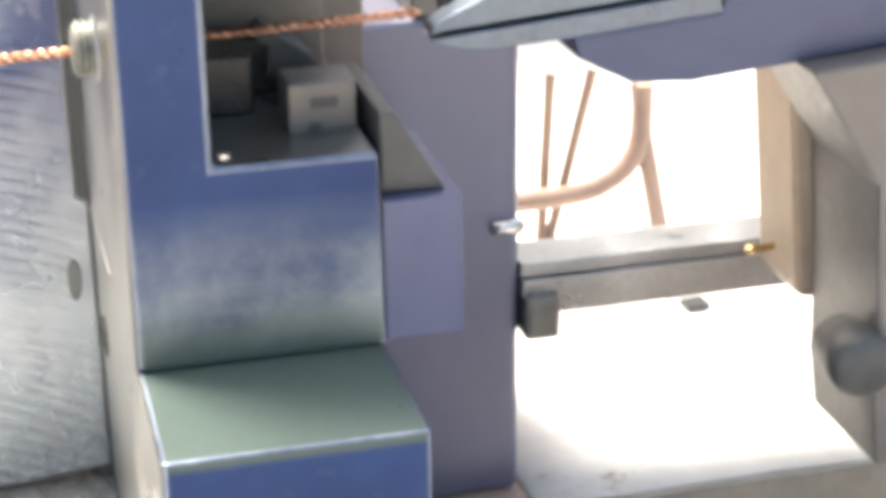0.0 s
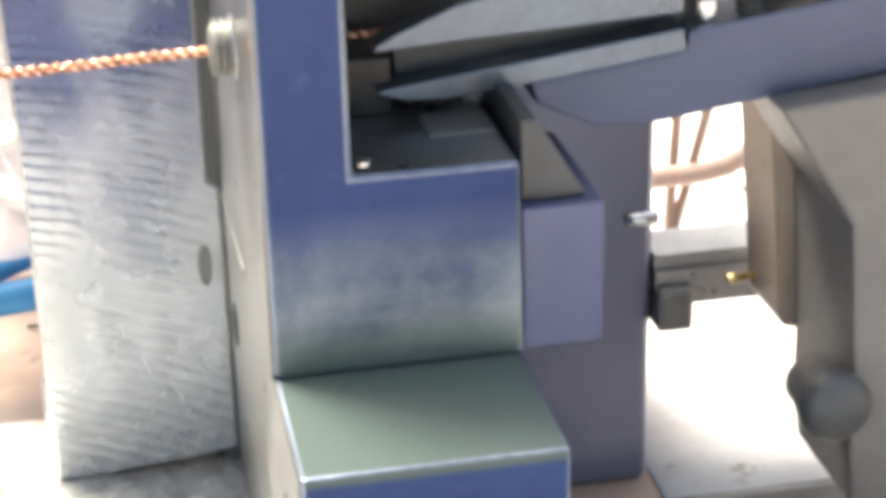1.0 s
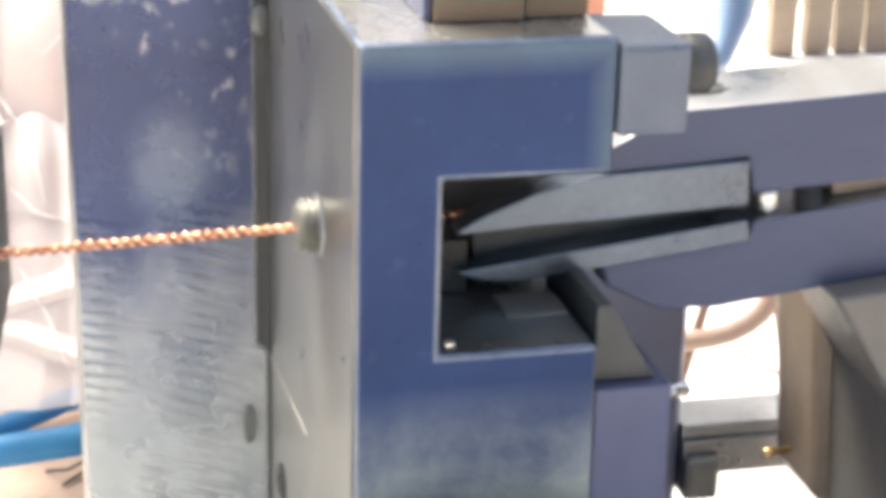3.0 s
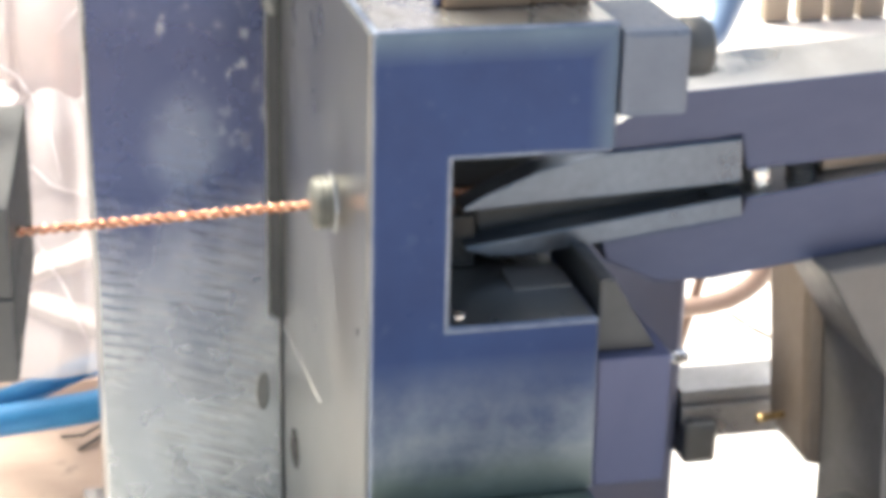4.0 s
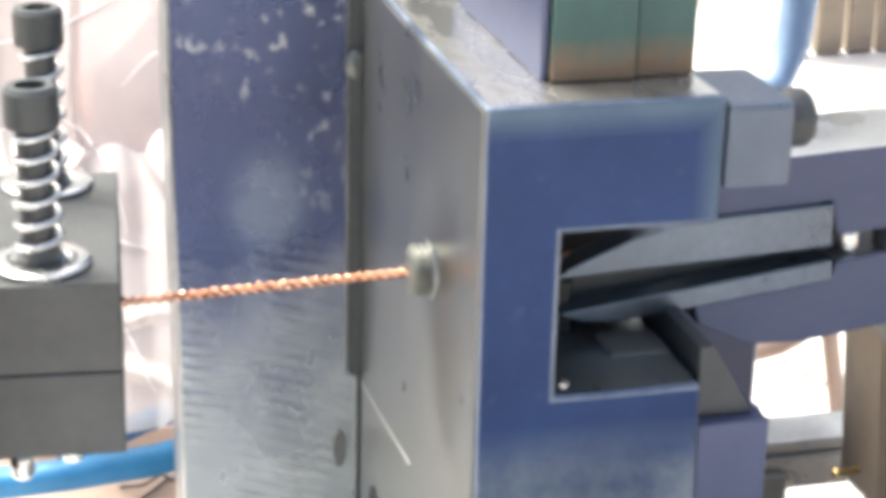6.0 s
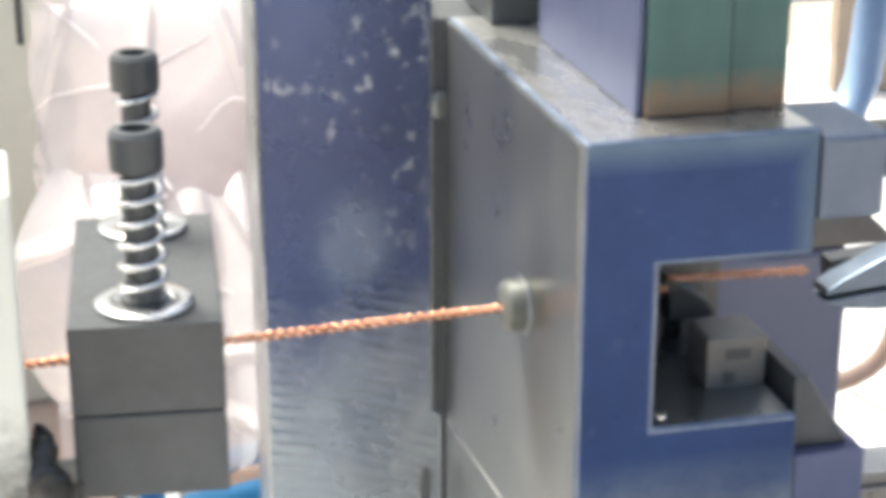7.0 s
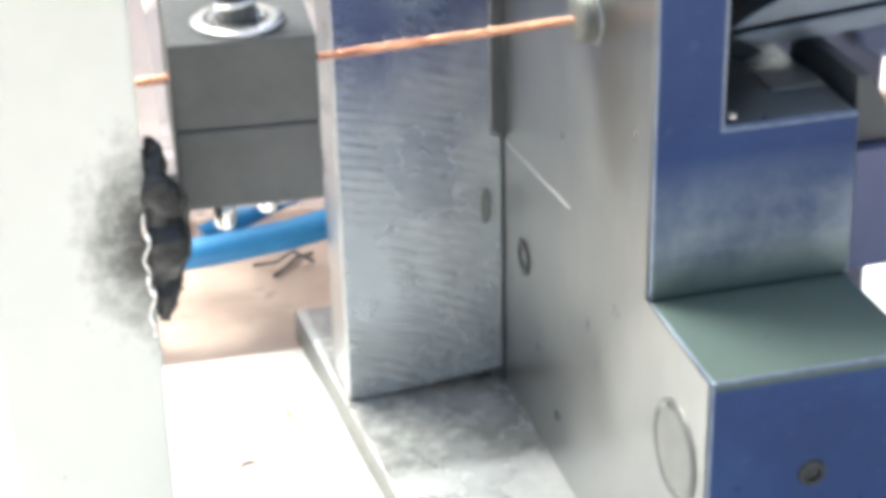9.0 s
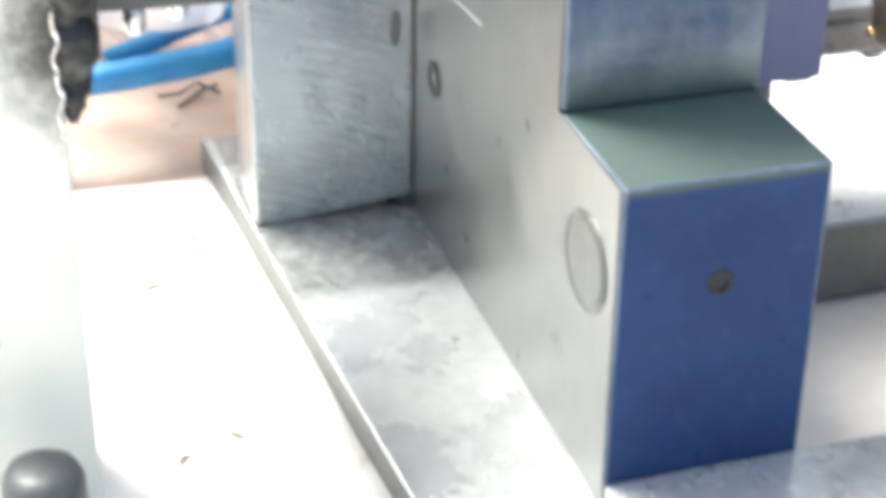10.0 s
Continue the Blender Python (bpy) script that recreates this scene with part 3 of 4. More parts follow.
def post():
    p = thing("steel_post", "cream painted square post scorched beside a weld", "post", (0, 0, 0))
    bm = bmesh.new()
    box(bm, -0.1680, -0.1285, 0.006, 0.0405, BOARD + 0.0002, 0.1160)
    bevelled(bm, 0.0015, 3)
    part("tube", bm, POST, p)
    bm = bmesh.new()
    tube(bm, [(-0.1262 + 0.0014 * math.sin(k * 0.31) * math.sin(math.pi * k / 80), 0.011 + 0.0015 * math.sin(k * 0.23), 0.058 - 0.048 * k / 80) for k in range(81)],
         lambda f: 0.0010 + 0.0056 * math.sin(math.pi * f) ** 0.8, 18)
    for v in bm.verts:
        d = noise.noise_vector(v.co * 420) * 0.0011 + noise.noise_vector(v.co * 1100) * 0.0007
        v.co += d
    part("weld", bm, BLACK, p, "lumpy black weld bead", True)
    bm = bmesh.new()
    tube(bm, [(-0.1298 + 0.0022 * noise.noise(Vector((k * 0.17, 2.0, 0.0))), 0.0046, 0.042 - 0.034 * k / 40) for k in range(41)], lambda f: 0.0004 + 0.0011 * abs(noise.noise(Vector((f * 9, 4.0, 0.0)))), 8)
    part("slag_run", bm, CHROME, p, "silvery slag run", True)
    bars("bracket", [(-0.1284, -0.1165, 0.026, 0.04, 0.02, 0.036)], BLACK, p)


# ---- twisted copper wire ----
PITCH, TURNS = 0.0056, 7
PIECE = PITCH * TURNS
CUT_X = 0.037       # where the wire is cut
WIRE_Y, WIRE_Z = 0.0455, 0.0638
RISE = 1.9           # degrees by which the wire climbs to the gripper


def on_wire(x):
    return pose(0, WIRE_Y, WIRE_Z, 0, -RISE, 0) @ pose(x, 0, 0)


def strands(bm, length):
    steps = int(length / PITCH * 14)
    for phase in (0, math.pi):
        pts = []
        for k in range(steps + 1):
            x = -length * k / steps
            a = 2 * math.pi * x / PITCH + phase
            pts.append((x, 0.00076 * math.cos(a), 0.00076 * math.sin(a)))
        tube(bm, pts, 0.00055, 8)


def wires():
    bm = bmesh.new()
    strands(bm, PIECE - 0.0002)
    first = tagged(part("wire_piece", bm, COPPER, smooth=True), "short cut length of twisted bare copper wire", "wire", "cut copper wires")
    first.matrix_basis = on_wire(CUT_X + PIECE)
    pieces = [first]
    for k in range(4):
        pieces.append(copy_thing(first, on_wire(CUT_X - k * PIECE)))
    bm = bmesh.new()
    strands(bm, 0.15)
    feed = tagged(part("copper_wire", bm, COPPER, smooth=True), "twisted bare copper wire fed through the clamp", "wire")
    feed.matrix_basis = on_wire(CUT_X - 4 * PIECE)
    return pieces, feed


# ---- cutter in the slot ----
def cutter():
    a = thing("cutter_anvil", "dark steel anvil standing in the slot", "anvil", (0, 0, 0.0476))
    bars("anvil_cap", [(0.0185, 0.0405, 0.053, 0.058, 0.0112, 0.0128)], DARK, a)
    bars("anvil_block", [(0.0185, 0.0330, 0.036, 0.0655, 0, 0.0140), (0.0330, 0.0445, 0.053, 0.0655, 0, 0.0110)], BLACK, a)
    bars("rear_wall", [(0.0185, 0.0562, 0.066, 0.09, 0, 0.0412), (0.0566, 0.0735, 0.0985, 0.1115, -0.03, 0.0412)], HANGER, a)
    bm = bmesh.new()
    lathe(bm, [(0.0016, 0.0), (0.0016, -0.001), (0.001, -0.0014)], (0.021, 0.004, 0.0018), "z", 12)
    part("anvil_screw", bm, CHROME, a)
    s = thing("cutter_slide", "grey steel cutter slide with a square recess", "cutter", (0, 0, 0))
    bm = bmesh.new()
    box(bm, 0.0385, 0.0545, 0.019, 0.033, -0.0145, 0.0)
    bevelled(bm, 0.0008)
    part("slide_block", bm, HANGER, s)
    # Flat dark plates on the block paint the shade of its recess.
    bars("recess_shade", [(0.0435, 0.050, 0.0186, 0.0189, -0.006, -0.0035), (0.043, 0.046, 0.0186, 0.0189, -0.0125, -0.0095)], DARK, s, bevel=0)
    bm = bmesh.new()
    prism(bm, [(0.0355, 0.004), (0.0385, 0.0058), (0.049, -0.001), (0.052, -0.006), (0.0385, -0.006), (0.039, 0.001)], 0.047, 0.06)
    bevelled(bm, 0.0004)
    part("blade", bm, DARK, s)
    return s


# ---- gripper on its carriage; local origin between the jaw tips, x along the jaws ----
def gripper():
    g = thing("gripper", "blue-grey two-jaw wire gripper on a sliding carriage", "gripper")
    hinge = 0.11
    arms = []
    for name, arm, jaw, colour in (
        ("upper_arm", [(0.037, 0.0095), (0.0375, 0.0180), (0.056, 0.0262), (0.26, 0.0262), (0.26, 0.0035), (0.0762, 0.003), (0.0745, 0.0126)],
         [(0, 0.0006), (0.0008, 0.0022), (0.006, 0.0046), (0.020, 0.0095), (0.036, 0.0123), (0.0742, 0.0123), (0.0742, 0.0006)], "grey upper jaw"),
        ("lower_arm", [(0.036, -0.0067), (0.037, -0.0125), (0.05, -0.021), (0.066, -0.0235), (0.26, -0.022), (0.26, -0.002), (0.0762, -0.002), (0.0745, -0.0068)],
         [(0, -0.0006), (0.0008, -0.002), (0.006, -0.0043), (0.015, -0.006), (0.037, -0.0065), (0.0742, -0.0065), (0.0742, -0.0006)], "grey lower jaw"),
    ):
        bm = bmesh.new()
        prism(bm, [(x - hinge, z) for x, z in arm], -0.009, 0.022)
        bevelled(bm, 0.0007)
        a = part(name, bm, GREY, g)
        a.location = (hinge, 0, 0)
        bm = bmesh.new()
        prism(bm, [(x - hinge, z) for x, z in jaw], -0.0105, -0.002)
        bevelled(bm, 0.0006)
        part("jaw", bm, JAW, a, colour)
        a.data.materials.append(STEEL)
        # Bare steel on upward faces, brighter to carry their sky reflection.
        for p in a.data.polygons:
            if p.normal.z > 0.75:
                p.material_index = 1
        arms.append(a)
    up, low = arms
    # Dark filler plate, added to give the jaw gap its shade.
    bars("gap_filler", [(0.006 - hinge, 0.082 - hinge, -0.001, 0.006, -0.0062, 0.0062)], DARK, low, "added dark plate shading the jaw gap")
    slope = math.atan2(0.0087, 0.0185)
    # Dark discs on the arm stand in for the shade inside bolt holes.
    bm = bmesh.new()
    lathe(bm, [(0.0058, 0.0), (0.0058, 0.0004), (0.0046, 0.0004), (0.0044, -0.0001), (0.0001, -0.0001)], sides=28)
    bm.transform(Matrix.Translation((0.0467 - hinge, 0.006, 0.0222)) @ Matrix.Rotation(-slope, 4, "Y"))
    part("bolt_hole_shade", bm, DARK, up)
    bm = bmesh.new()
    lathe(bm, [(0.0058, 0.0), (0.0058, 0.0004), (0.0046, 0.0004), (0.0044, -0.0001), (0.0001, -0.0001)], (0.068 - hinge, 0.008, 0.0263), sides=28)
    part("bolt_hole_shade", bm, DARK, up)
    bm = bmesh.new()
    lathe(bm, [(0.003, -0.004)] + [(0.0028 + 0.0012 * (k % 2), -0.0035 + 0.0008 * k) for k in range(10)] + [(0.003, 0.0045)], (0.093, -0.004, 0.0005), sides=18)
    part("stop_screw", bm, DARK, g, "black threaded stop screw")
    bm = bmesh.new()
    lathe(bm, [(0.0022, -0.003), (0.003, -0.0015), (0.003, 0.0025), (0.0022, 0.004)], (0.0815, -0.0045, 0.0002), sides=18)
    part("pin", bm, CHROME, g, "bright hinge pin", True)
    bars("spacer", [(0.1, 0.26, -0.003, 0.018, -0.0019, 0.0030)], BEIGE, g, "tan spacer bar")
    bars("column", [(0.1080, 0.1280, 0.0225, 0.054, -0.1075, -0.0232)], BEIGE, g, "tan carriage column", 0.004)
    bm = bmesh.new()
    lathe(bm, [(0.0011, 0.0030), (0.0011, -0.0025), (0.0015, -0.0026), (0.0015, -0.0052), (0.0011, -0.0056), (0.0003, -0.0056)], (0.1005, 0.03, -0.0915), "x", 16)
    part("bolt", bm, BRASS, g, "small brass bolt", True)
    bm = bmesh.new()
    prism(bm, [(0.0945, -0.0235), (0.26, -0.0235), (0.26, -0.14), (0.1108, -0.14), (0.1100, -0.122), (0.1115, -0.0955), (0.1120, -0.0573)], -0.019, 0.022)
    bevelled(bm, 0.0012)
    part("hanger", bm, HANGER, g, "grey carriage hanger")
    bm = bmesh.new()
    lathe(bm, [(0.008, 0.012), (0.008, 0.004), (0.009, 0.003), (0.0093, -0.005), (0.0075, -0.0068)], (0.1051, -0.019, -0.1055), "y", 24)
    part("knob", bm, DARK, g, "black knurled knob", True)
    return g, up, low


def rail():
    r = thing("slide_rail", "grey steel slide rail beside the die block", "rail")
    bars("rail_body", [(0.1228, 0.46, 0.110, 0.132, -0.049, -0.0375)], STEEL, r)
    bars("rail_head", [(0.1228, 0.46, 0.112, 0.130, -0.0373, -0.0325)], STEEL, r)
    bars("support", [(0.42, 0.45, 0.112, 0.130, BOARD + 0.0002, -0.0492)], ARM, r)
    return r


# ---- things behind ----
def clamp_plates():
    proto = None
    for x, y in ((0.1655, 0.2262), (0.2273, 0.2253)):
        if proto is None:
            proto = tagged(bars("key_plate", [(-0.0045, 0.0045, -0.004, 0.004, 0, 0.002)], DARK, bevel=0.0004), "small dark square steel key on the paper", "steel key", "steel keys")
            proto.location = (x, y, BOARD + 0.0024)
        else:
            copy_thing(proto, pose(x, y, BOARD + 0.0024, 0, 0, 6))


def black_cap():
    c = thing("bench_bolt", "round black domed bolt head beside the post", "bolt", (-0.1455, -0.02, BOARD + 0.0030))
    bm = bmesh.new()
    lathe(bm, [(0.0065, 0), (0.0065, 0.022), (0.0105, 0.0222), (0.011, 0.024), (0.0108, 0.033), (0.0092, 0.036), (0.005, 0.0375), (0.0005, 0.0378)], sides=26)
    part("bolt_head", bm, DARK, c, smooth=True)


def tube_frame():
    f = thing("tube_frame", "bent pink-primed tube frame standing on the bench", "tube frame", (-0.005, 0.25, 0))
    floor = BOARD + 0.0022
    bm = bmesh.new()
    tube(bm, [(0.2165, 0, -0.025), (0.2186, 0, -0.0453), (0.2279, 0, -0.0914), (0.2315, 0, floor)], 0.0036)
    part("upright", bm, TUBE, f, smooth=True)
    bm = bmesh.new()
    ctl = [(0.130, -0.0665), (0.170, -0.0672), (0.1914, -0.0666), (0.200, -0.0648), (0.207, -0.0615), (0.2120, -0.0575), (0.2157, -0.052), (0.2175, -0.0453), (0.2180, -0.034), (0.2178, -0.025)]
    tube(bm, [(x, 0.0, z) for x, z in ctl], 0.0042)
    part("bent_tube", bm, TUBE, f, smooth=True)
    for a, b in (((0.1838, -0.02), (0.1795, floor)), ((0.2005, -0.02), (0.1790, floor))):
        bm = bmesh.new()
        tube(bm, [(a[0], 0.008, a[1]), ((a[0] + b[0]) / 2, 0.008, (a[1] + b[1]) / 2), (b[0], 0.008, b[1])], 0.0021)
        part("rod", bm, TUBE, f, smooth=True)
    bm = bmesh.new()
    tube(bm, [(0.2004, -0.002, -0.0699), (0.211, -0.002, -0.0775), (0.2245, -0.002, -0.0850)], 0.0009, 6)
    part("thin_wire", bm, TUBE, f)


def crease(p, seed, folds=9):
    """Height of a crumpled film at a point of its sheet: long facets that meet in thin raised folds."""
    rnd = random.Random(seed)
    h = 0.0
    for k in range(folds):
        a = rnd.uniform(0, math.pi)
        cx, cz = rnd.uniform(-0.12, 0.03), rnd.uniform(-0.10, 0.09)
        bend = 0.016 * noise.noise(Vector((p[0] * 11, p[1] * 11, k + seed)))
        d = abs((p[0] - cx) * math.cos(a) + (p[1] - cz) * math.sin(a) + bend)
        h += rnd.choice((-1, 1)) * 0.22 * min(d, 0.035)
        h += 0.0045 * max(0.0, 1 - d / 0.0035)
    return h + 0.004 * noise.noise(Vector((p[0] * 30, p[1] * 30, seed)))


def film(name, parent, outline, depth, seed, label, across=120, up=120):
    """One film of the bag: outline(u) gives its left, right, foot and head; depth(u, v) its y."""
    bm = bmesh.new()
    grid = []
    for j in range(up + 1):
        v = j / up
        row = []
        for i in range(across + 1):
            u = i / across
            left, right, foot, head = outline(u, v)
            x, z = left + (right - left) * u, foot + (head - foot) * v
            row.append(bm.verts.new((x, depth(u, v) - crease((x, z), seed), z)))
        grid.append(row)
    for j in range(up):
        for i in range(across):
            bm.faces.new((grid[j][i], grid[j][i + 1], grid[j + 1][i + 1], grid[j + 1][i]))
    return part(name, bm, PLASTIC, parent, label)


# fold lines of the bag, as (x, z)
FRONT_FOLDS = [
    [(-0.116, 0.096), (-0.106, 0.086), (-0.092, 0.073)],
    [(-0.054, 0.083), (-0.083, 0.066), (-0.11, 0.054), (-0.123, 0.043)],
    [(-0.061, 0.051), (-0.047, 0.061), (-0.033, 0.062)],
]
LOBE_FOLDS = [
    [(-0.087, 0.047), (-0.077, 0.039), (-0.066, 0.025), (-0.064, 0.006)],
    [(-0.073, -0.012), (-0.066, -0.024), (-0.058, -0.040)],
    [(-0.076, 0.013), (-0.068, 0.006), (-0.054, 0.003)],
]


def crease_glints(parent, lines, outline, depth, seed):
    """Thin pale tubes along a film, put in as the highlights on its folds."""
    for line in lines:
        pts = []
        steps = 10
        for (x0, z0), (x1, z1) in zip(line, line[1:]):
            for k in range(steps):
                x, z = x0 + (x1 - x0) * k / steps, z0 + (z1 - z0) * k / steps
                x, z = x + 0.002 * noise.noise(Vector((z * 60, x * 60, 1.0))), z + 0.002 * noise.noise(Vector((x * 60, z * 60, 5.0)))
                u, v = 0.5, 0.5
                for _ in range(4):
                    left, right, foot, head = outline(u, v)
                    u, v = min(max((x - left) / (right - left), 0), 1), min(max((z - foot) / (head - foot), 0), 1)
                pts.append((x, depth(u, v) - crease((x, z), seed) - 0.0006, z))
        bm = bmesh.new()
        tube(bm, pts, lambda f: 0.00015 + 0.0003 * math.sin(math.pi * f), 6)
        part("crease_glint", bm, CREASE_GLINT, parent, "", True)


def plastic_bag():
    b = thing("plastic_bag", "crumpled clear plastic bag with pinkish sheen", "plastic bag")
    wave = lambda t, k: noise.noise(Vector((t * 3.1, k, 0.7)))
    front = lambda u, v: (-0.118 + 0.006 * wave(v * 2, 1), 0.065, BOARD + 0.002, 0.0870 + 0.009 * math.sin(math.pi * min(u * 1.2, 1)) + 0.001 * wave(u * 3, 2))
    front_y = lambda u, v: 0.335 - 0.055 * math.sin(math.pi * min(u * 1.4, 1)) * math.sin(math.pi * v) ** 0.6
    film("front_film", b, front, front_y, 4, "front film with straight folds")
    crease_glints(b, FRONT_FOLDS, front, front_y, 4)
    film("rear_film", b, lambda u, v: (-0.112, 0.065, BOARD + 0.002, 0.0910 + 0.003 * wave(u * 3, 5)), lambda u, v: 0.395 - 0.02 * v, 9, "", 60, 60)
    film("side_bulge", b, lambda u, v: (-0.133 + 0.020 * (2 * v - 1) ** 2, -0.060 + 0.01 * wave(v * 2, 3), -0.060, 0.040 - 0.012 * u),
         lambda u, v: 0.285 - 0.03 * math.sin(math.pi * u) * math.sin(math.pi * v), 13, "bulging side fold", 80, 90)
    lobe = lambda u, v: (-0.105, -0.040, -0.0470 - 0.004 * math.sin(math.pi * u) + 0.016 * max(u - 0.72, 0) / 0.28, 0.032 + 0.01 * wave(u * 2, 8))
    lobe_y = lambda u, v: 0.202 + 0.075 * v ** 1.6
    film("lower_lobe", b, lobe, lobe_y, 21, "lobe of film sagging over the hose", 70, 80)
    crease_glints(b, LOBE_FOLDS, lobe, lobe_y, 21)
    bm = bmesh.new()
    tube(bm, [(-0.118 + 0.183 * k / 40, 0.337 - 0.004 * math.sin(k * 0.4), 0.0872 + 0.009 * math.sin(math.pi * min(k / 40 * 1.2, 1)) + 0.0006 * math.sin(k * 0.9)) for k in range(41)], lambda f: 0.0013 + 0.0005 * math.sin(f * 17), 8)
    part("rolled_edge", bm, PLASTIC, b, "thick rolled top edge", True)


SLATS = (0.453, 0.4795, 0.503, 0.526, 0.558, 0.59)


def background():
    c = thing("cabinet", "cream painted metal cabinet with chipped edge", "cabinet", (-0.29, 0.40, 0))
    bars("body", [(-0.25, 0.19, 0, 0.2, BOARD + 0.0002, 0.125)], CABINET, c, bevel=0.004)
    bars("ledge", [(-0.25, 0.13, -0.012, -0.0005, -0.075, -0.070), (-0.25, 0.13, -0.012, -0.0005, -0.066, -0.061)], WHITEWALL, c, "white ledge strips")
    bars("handle_slot", [(0.168, 0.171, -0.0008, 0.003, 0.055, 0.082)], DARK, c, bevel=0.0003)
    rnd = random.Random(9)
    for k in range(9):
        z = rnd.uniform(-0.02, 0.11)
        w = rnd.uniform(0.002, 0.006)
        bm = bmesh.new()
        bmesh.ops.create_icosphere(bm, subdivisions=2, radius=1.0)
        for v in bm.verts:
            v.co *= 1 + 0.35 * noise.noise(v.co * 1.7 + Vector((k, 0, 0)))
            v.co = (0.1885 - w + v.co.x * w, -0.0001 + v.co.y * 0.0004, z + v.co.z * rnd.uniform(0.6, 0.7) * w * 1.6)
        part("chip", bm, DARK, c, "chipped dark paint spot")
    o = thing("cardboard_box", "orange printed cardboard box", "box", (0.10, 0.62, BOARD + 0.0002))
    bars("carton", [(-0.15, 0.16, 0, 0.2, 0, 0.26)], ORANGE, o, bevel=0.002)
    bars("label", [(-0.1, 0.1, -0.0012, -0.0004, 0.175, 0.2)], SHEET, o, bevel=0)
    s = thing("hose", "flat bright blue hose lying behind the clamp", "hose")
    bm = bmesh.new()
    pts = [(-0.16, 0.215, -0.075), (-0.12, 0.212, -0.074), (-0.09, 0.213, -0.0735), (-0.06, 0.216, -0.0725), (-0.03, 0.225, -0.072), (0.0, 0.25, -0.08), (0.03, 0.28, -0.103)]
    tube(bm, [(-0.138, 0.245, -0.1045), (-0.134, 0.232, -0.098), (-0.128, 0.221, -0.084)] + pts[1:], 0.0057, 14)
    part("hose_run", bm, STRAP, s, smooth=True)
    bm = bmesh.new()
    tube(bm, [(-0.092, 0.226, -0.0730), (-0.075, 0.229, -0.0690), (-0.060, 0.231, -0.0640), (-0.045, 0.232, -0.0605), (-0.02, 0.238, -0.0605), (0.02, 0.268, -0.100)], 0.0042, 12)
    part("hose_return", bm, STRAP, s, smooth=True)
    k = thing("air_pipe", "pale blue pipe rising behind the die block", "pipe", (0, 0, 0))
    bm = bmesh.new()
    tube(bm, [(0.108, 0.17, 0.0455), (0.118, 0.175, 0.052), (0.14, 0.186, 0.056), (0.157, 0.195, 0.062), (0.165, 0.2, 0.075), (0.167, 0.2, 0.1), (0.168, 0.2, 0.16), (0.17, 0.2, 0.26)], 0.0065, 14)
    part("pipe_run", bm, PIPE, k, smooth=True)
    for x in SLATS:
        b = thing("slat", "tan upright wooden slat behind the bench", "slat", (x, 0.805, BOARD + 0.003), "slats behind the bench")
        bars("board", [(-0.009, 0.009, 0, 0.012, 0, 0.5)], BEIGE, b)


def small_parts(spots):
    rnd = random.Random(3)
    proto = None
    for x, y in spots:
        if proto is None:
            bm = bmesh.new()
            tube(bm, [(0, 0, 0.0005), (0.0022, 0.0006, 0.0006), (0.0042, 0.0, 0.0005)], 0.0004, 6)
            proto = tagged(part("metal_chip", bm, BEIGE), "small curled metal chip on the paper", "metal chip", "metal chips")
            proto.matrix_basis = pose(x, y, BOARD + 0.0026, 0, 0, 30)
        else:
            copy_thing(proto, pose(x, y, BOARD + 0.0026, 0, 0, rnd.uniform(0, 360)))


def litter():
    c = thing("spring_clip", "small dark bent wire clip on the bench", "clip", (-0.056, 0.262, BOARD + 0.0012))
    bm = bmesh.new()
    tube(bm, [(-0.012, 0.004, 0.0), (-0.004, -0.002, 0.003), (0.004, 0.003, 0.0045), (0.012, -0.002, 0.001)], 0.0007, 8)
    part("upper_wire", bm, DARK, c, smooth=True)
    bm = bmesh.new()
    tube(bm, [(-0.006, -0.008, 0.0), (0.001, -0.002, 0.001), (0.006, 0.006, 0.0), (0.013, 0.008, 0.0)], 0.0007, 8)
    part("lower_wire", bm, DARK, c, smooth=True)
    bm = bmesh.new()
    tube(bm, [(0.0035 * math.cos(k * 0.55) + 0.00035 * k, 0.006 * math.sin(k * 0.4), 0.0006) for k in range(22)], 0.0005, 6)
    t = tagged(part("thread", bm, OCHRE, smooth=True), "short curled ochre thread on the paper", "thread")
    t.location = (-0.079, 0.146, BOARD + 0.0026)
    for x, y, turn in ((-0.098, 0.118, 20), (-0.089, 0.062, 75), (-0.083, 0.030, 140), (-0.105, 0.020, 50), (-0.074, 0.105, 100)):
        bm = bmesh.new()
        tube(bm, [(0, 0, 0), (0.002, 0.0015, 0.0003), (0.005, 0.001, 0.0002), (0.007, -0.001, 0)], lambda f: 0.0003 + 0.0006 * math.sin(math.pi * f), 6)
        w = tagged(part("wire_scrap", bm, BEIGE, smooth=True), "tiny brown wire scrap on the paper", "wire scrap", "wire scraps")
        w.matrix_basis = pose(x, y, BOARD + 0.0026, 0, 0, turn)


structure()
bench()
litter()
base_plate()
die_block()
side_body()
nut()
back_plate()
tool_column()
wire_guide()
post()
pieces, feed = wires()
slide = cutter()
grip, upper, lower = gripper()
rail()
tube_frame()
clamp_plates()
black_cap()
plastic_bag()
background()
small_parts([*sheet(-0.35, -0.0322, -0.3, 0.193, "white paper sheet lying beside the base plate", 2, 0.0577), *sheet(0.1245, 0.85, 0.0985, 0.95, "white paper sheet lying behind the rail", 5)])

PERIOD, END = 2.325, 10.0
EXT, STROKE = Vector((0.0285, 0.042, 0.0598)), Vector((0.0470, 0, 0.0042))
SLIDE_LOW, SLIDE_HIGH = 0.0482, 0.0625


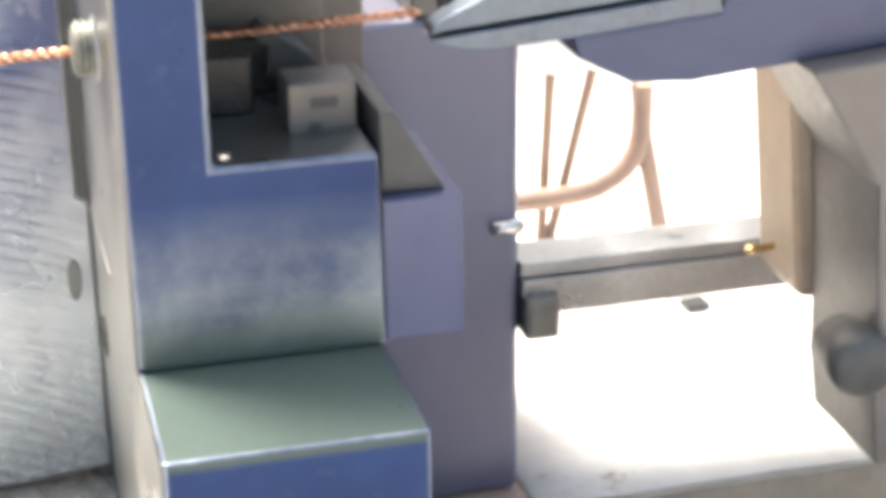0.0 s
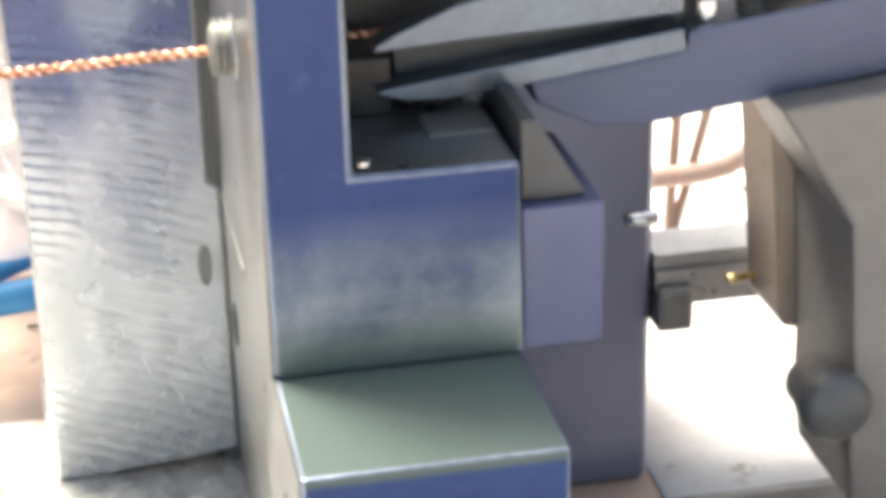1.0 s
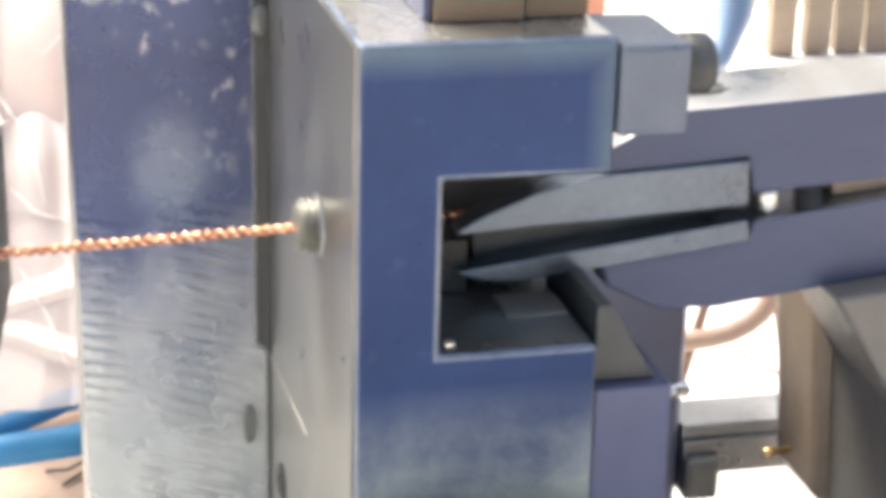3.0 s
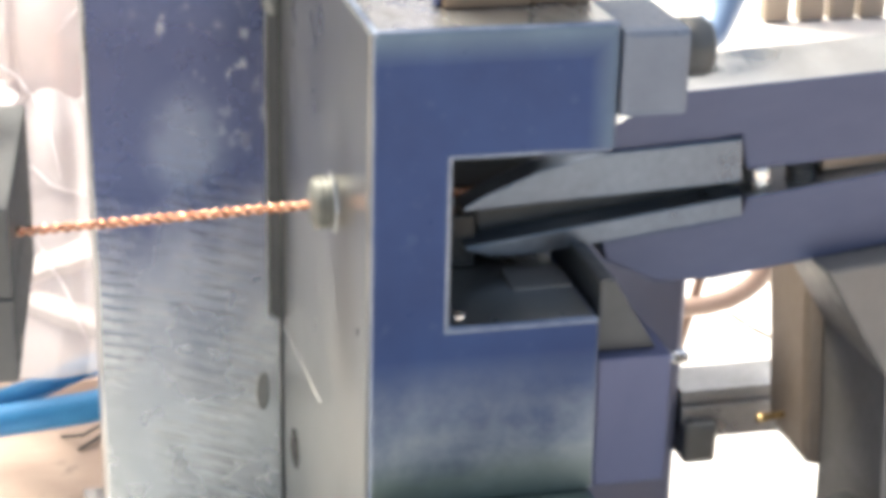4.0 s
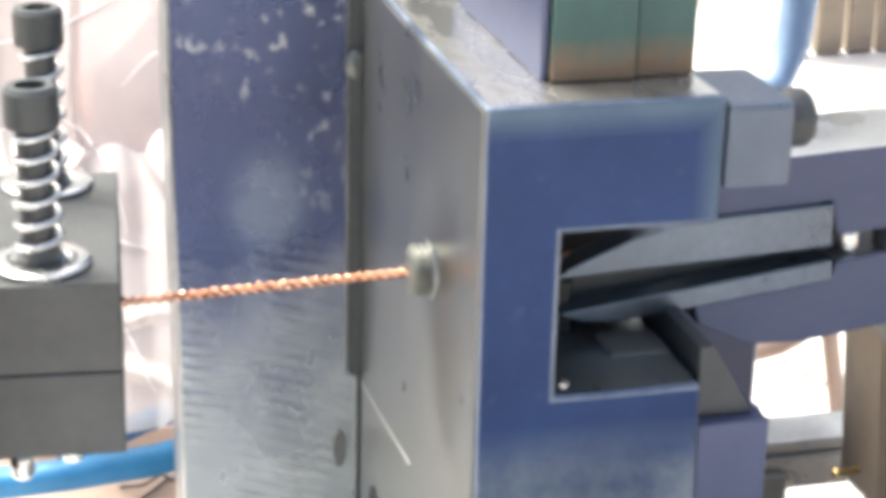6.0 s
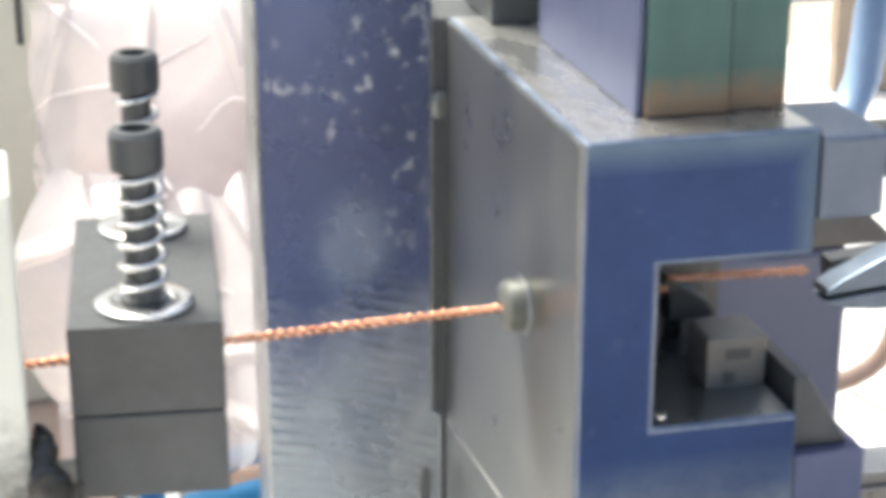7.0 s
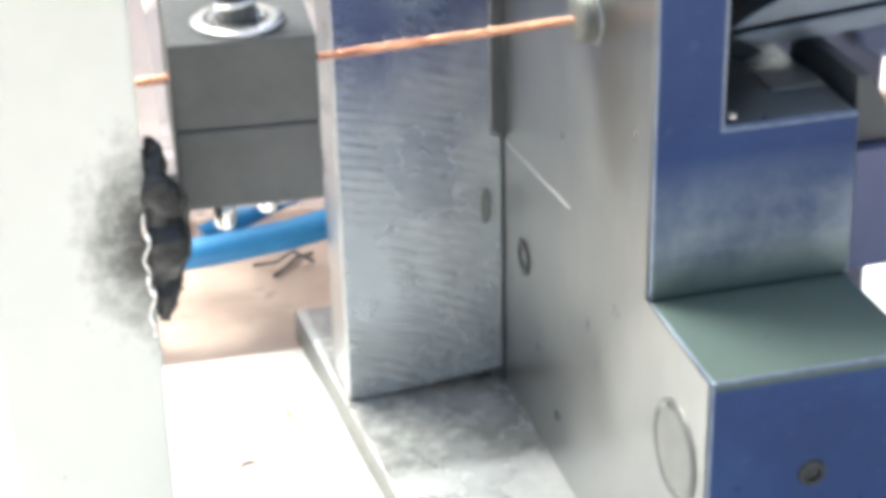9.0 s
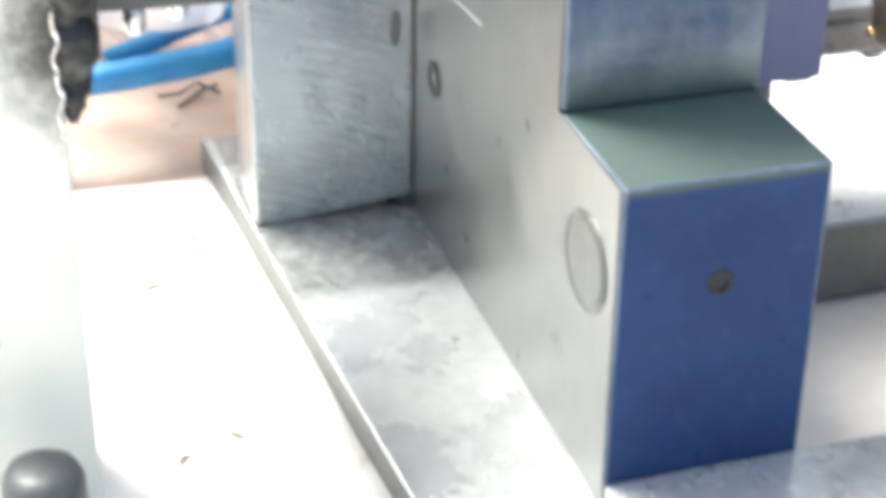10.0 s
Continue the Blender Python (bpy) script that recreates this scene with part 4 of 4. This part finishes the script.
def cycle(table):
    """Rows (seconds, value) over the whole clip from one cycle of (phase, value)."""
    rows = [(k * PERIOD + p, v) for k in range(-1, 6) for p, v in table]
    times, values = [t for t, _ in rows], [v for _, v in rows]
    inside = [(t, v) for t, v in rows if 0.02 < t < END - 0.02]
    return [(0.0, float(np.interp(0, times, values)))] + inside + [(END, float(np.interp(END, times, values)))]


def motions():
    out = cycle([(0.38, 0), (0.5, 0.5), (0.6, 0.85), (0.7, 1), (2.0, 1), (2.05, 0.66), (2.1, 0.36), (2.15, 0.12), (2.25, 0)])
    walk(grip, [(t, Matrix.Translation(EXT + STROKE * (1 - e)) @ pose(0, 0, 0, 0, -5, 0)) for t, e in out])
    wide = cycle([(0.28, 0), (0.36, 0.25), (0.5, 1.2), (0.65, 1), (1.95, 1), (2.03, 0)])
    walk(upper, [(t, pose(0.11, 0, 0, 0, 2.0 * o, 0)) for t, o in wide])
    walk(lower, [(t, pose(0.11, 0, 0, 0, -2.2 * o, 0)) for t, o in wide])
    walk(slide, [(t, pose(0, 0, SLIDE_LOW + (SLIDE_HIGH - SLIDE_LOW) * c)) for t, c in cycle([(0.36, 1), (0.56, 0), (2.12, 0), (2.2, 0.35), (2.4, 1)])])
    # the wire steps on by one piece at each pull
    pulls = [k * PERIOD - PERIOD + 2.0 for k in range(1, 5)]

    def fed(x, last):
        rows = [(0.0, x)]
        for k, t in enumerate(pulls):
            if k >= last:
                break
            rows += [(t, x + k * PIECE), (t + 0.05, x + (k + 0.38) * PIECE), (t + 0.1, x + (k + 0.66) * PIECE), (t + 0.17, x + (k + 1) * PIECE)]
        return rows

    walk(feed, [(t, on_wire(x)) for t, x in fed(CUT_X - 4 * PIECE, 4) + [(END, CUT_X)]])
    for j, piece in enumerate(pieces):
        rows = [(t, on_wire(x)) for t, x in fed(CUT_X + PIECE - j * PIECE, j)]
        x, t = CUT_X + PIECE, j * PERIOD + 0.32
        if j:
            rows.append((rows[-1][0] + 0.1, on_wire(x) @ pose(0, 0, 0.0003, 0, 2.5, 0)))
        rows.append((t, on_wire(x) @ pose(0, 0, 0.0003, 0, 2.5, 0)))
        for dt, dx, dy, dz, turn in ((0.02, 0.012, -0.035, -0.003, 15), (0.045, 0.05, -0.056, -0.02, 35), (0.07, 0.10, -0.058, -0.06, 30), (0.1, 0.15, -0.06, BASE + 0.001 - WIRE_Z, 0)):
            rows.append((t + dt, pose(x + dx, WIRE_Y + dy, WIRE_Z + 0.002 * (dt < 0.08) + dz, 0, turn, 0)))
        if rows[-1][0] < END:
            rows.append((END, rows[-1][1]))
        walk(piece, [r for r in rows if r[0] <= END])


motions()
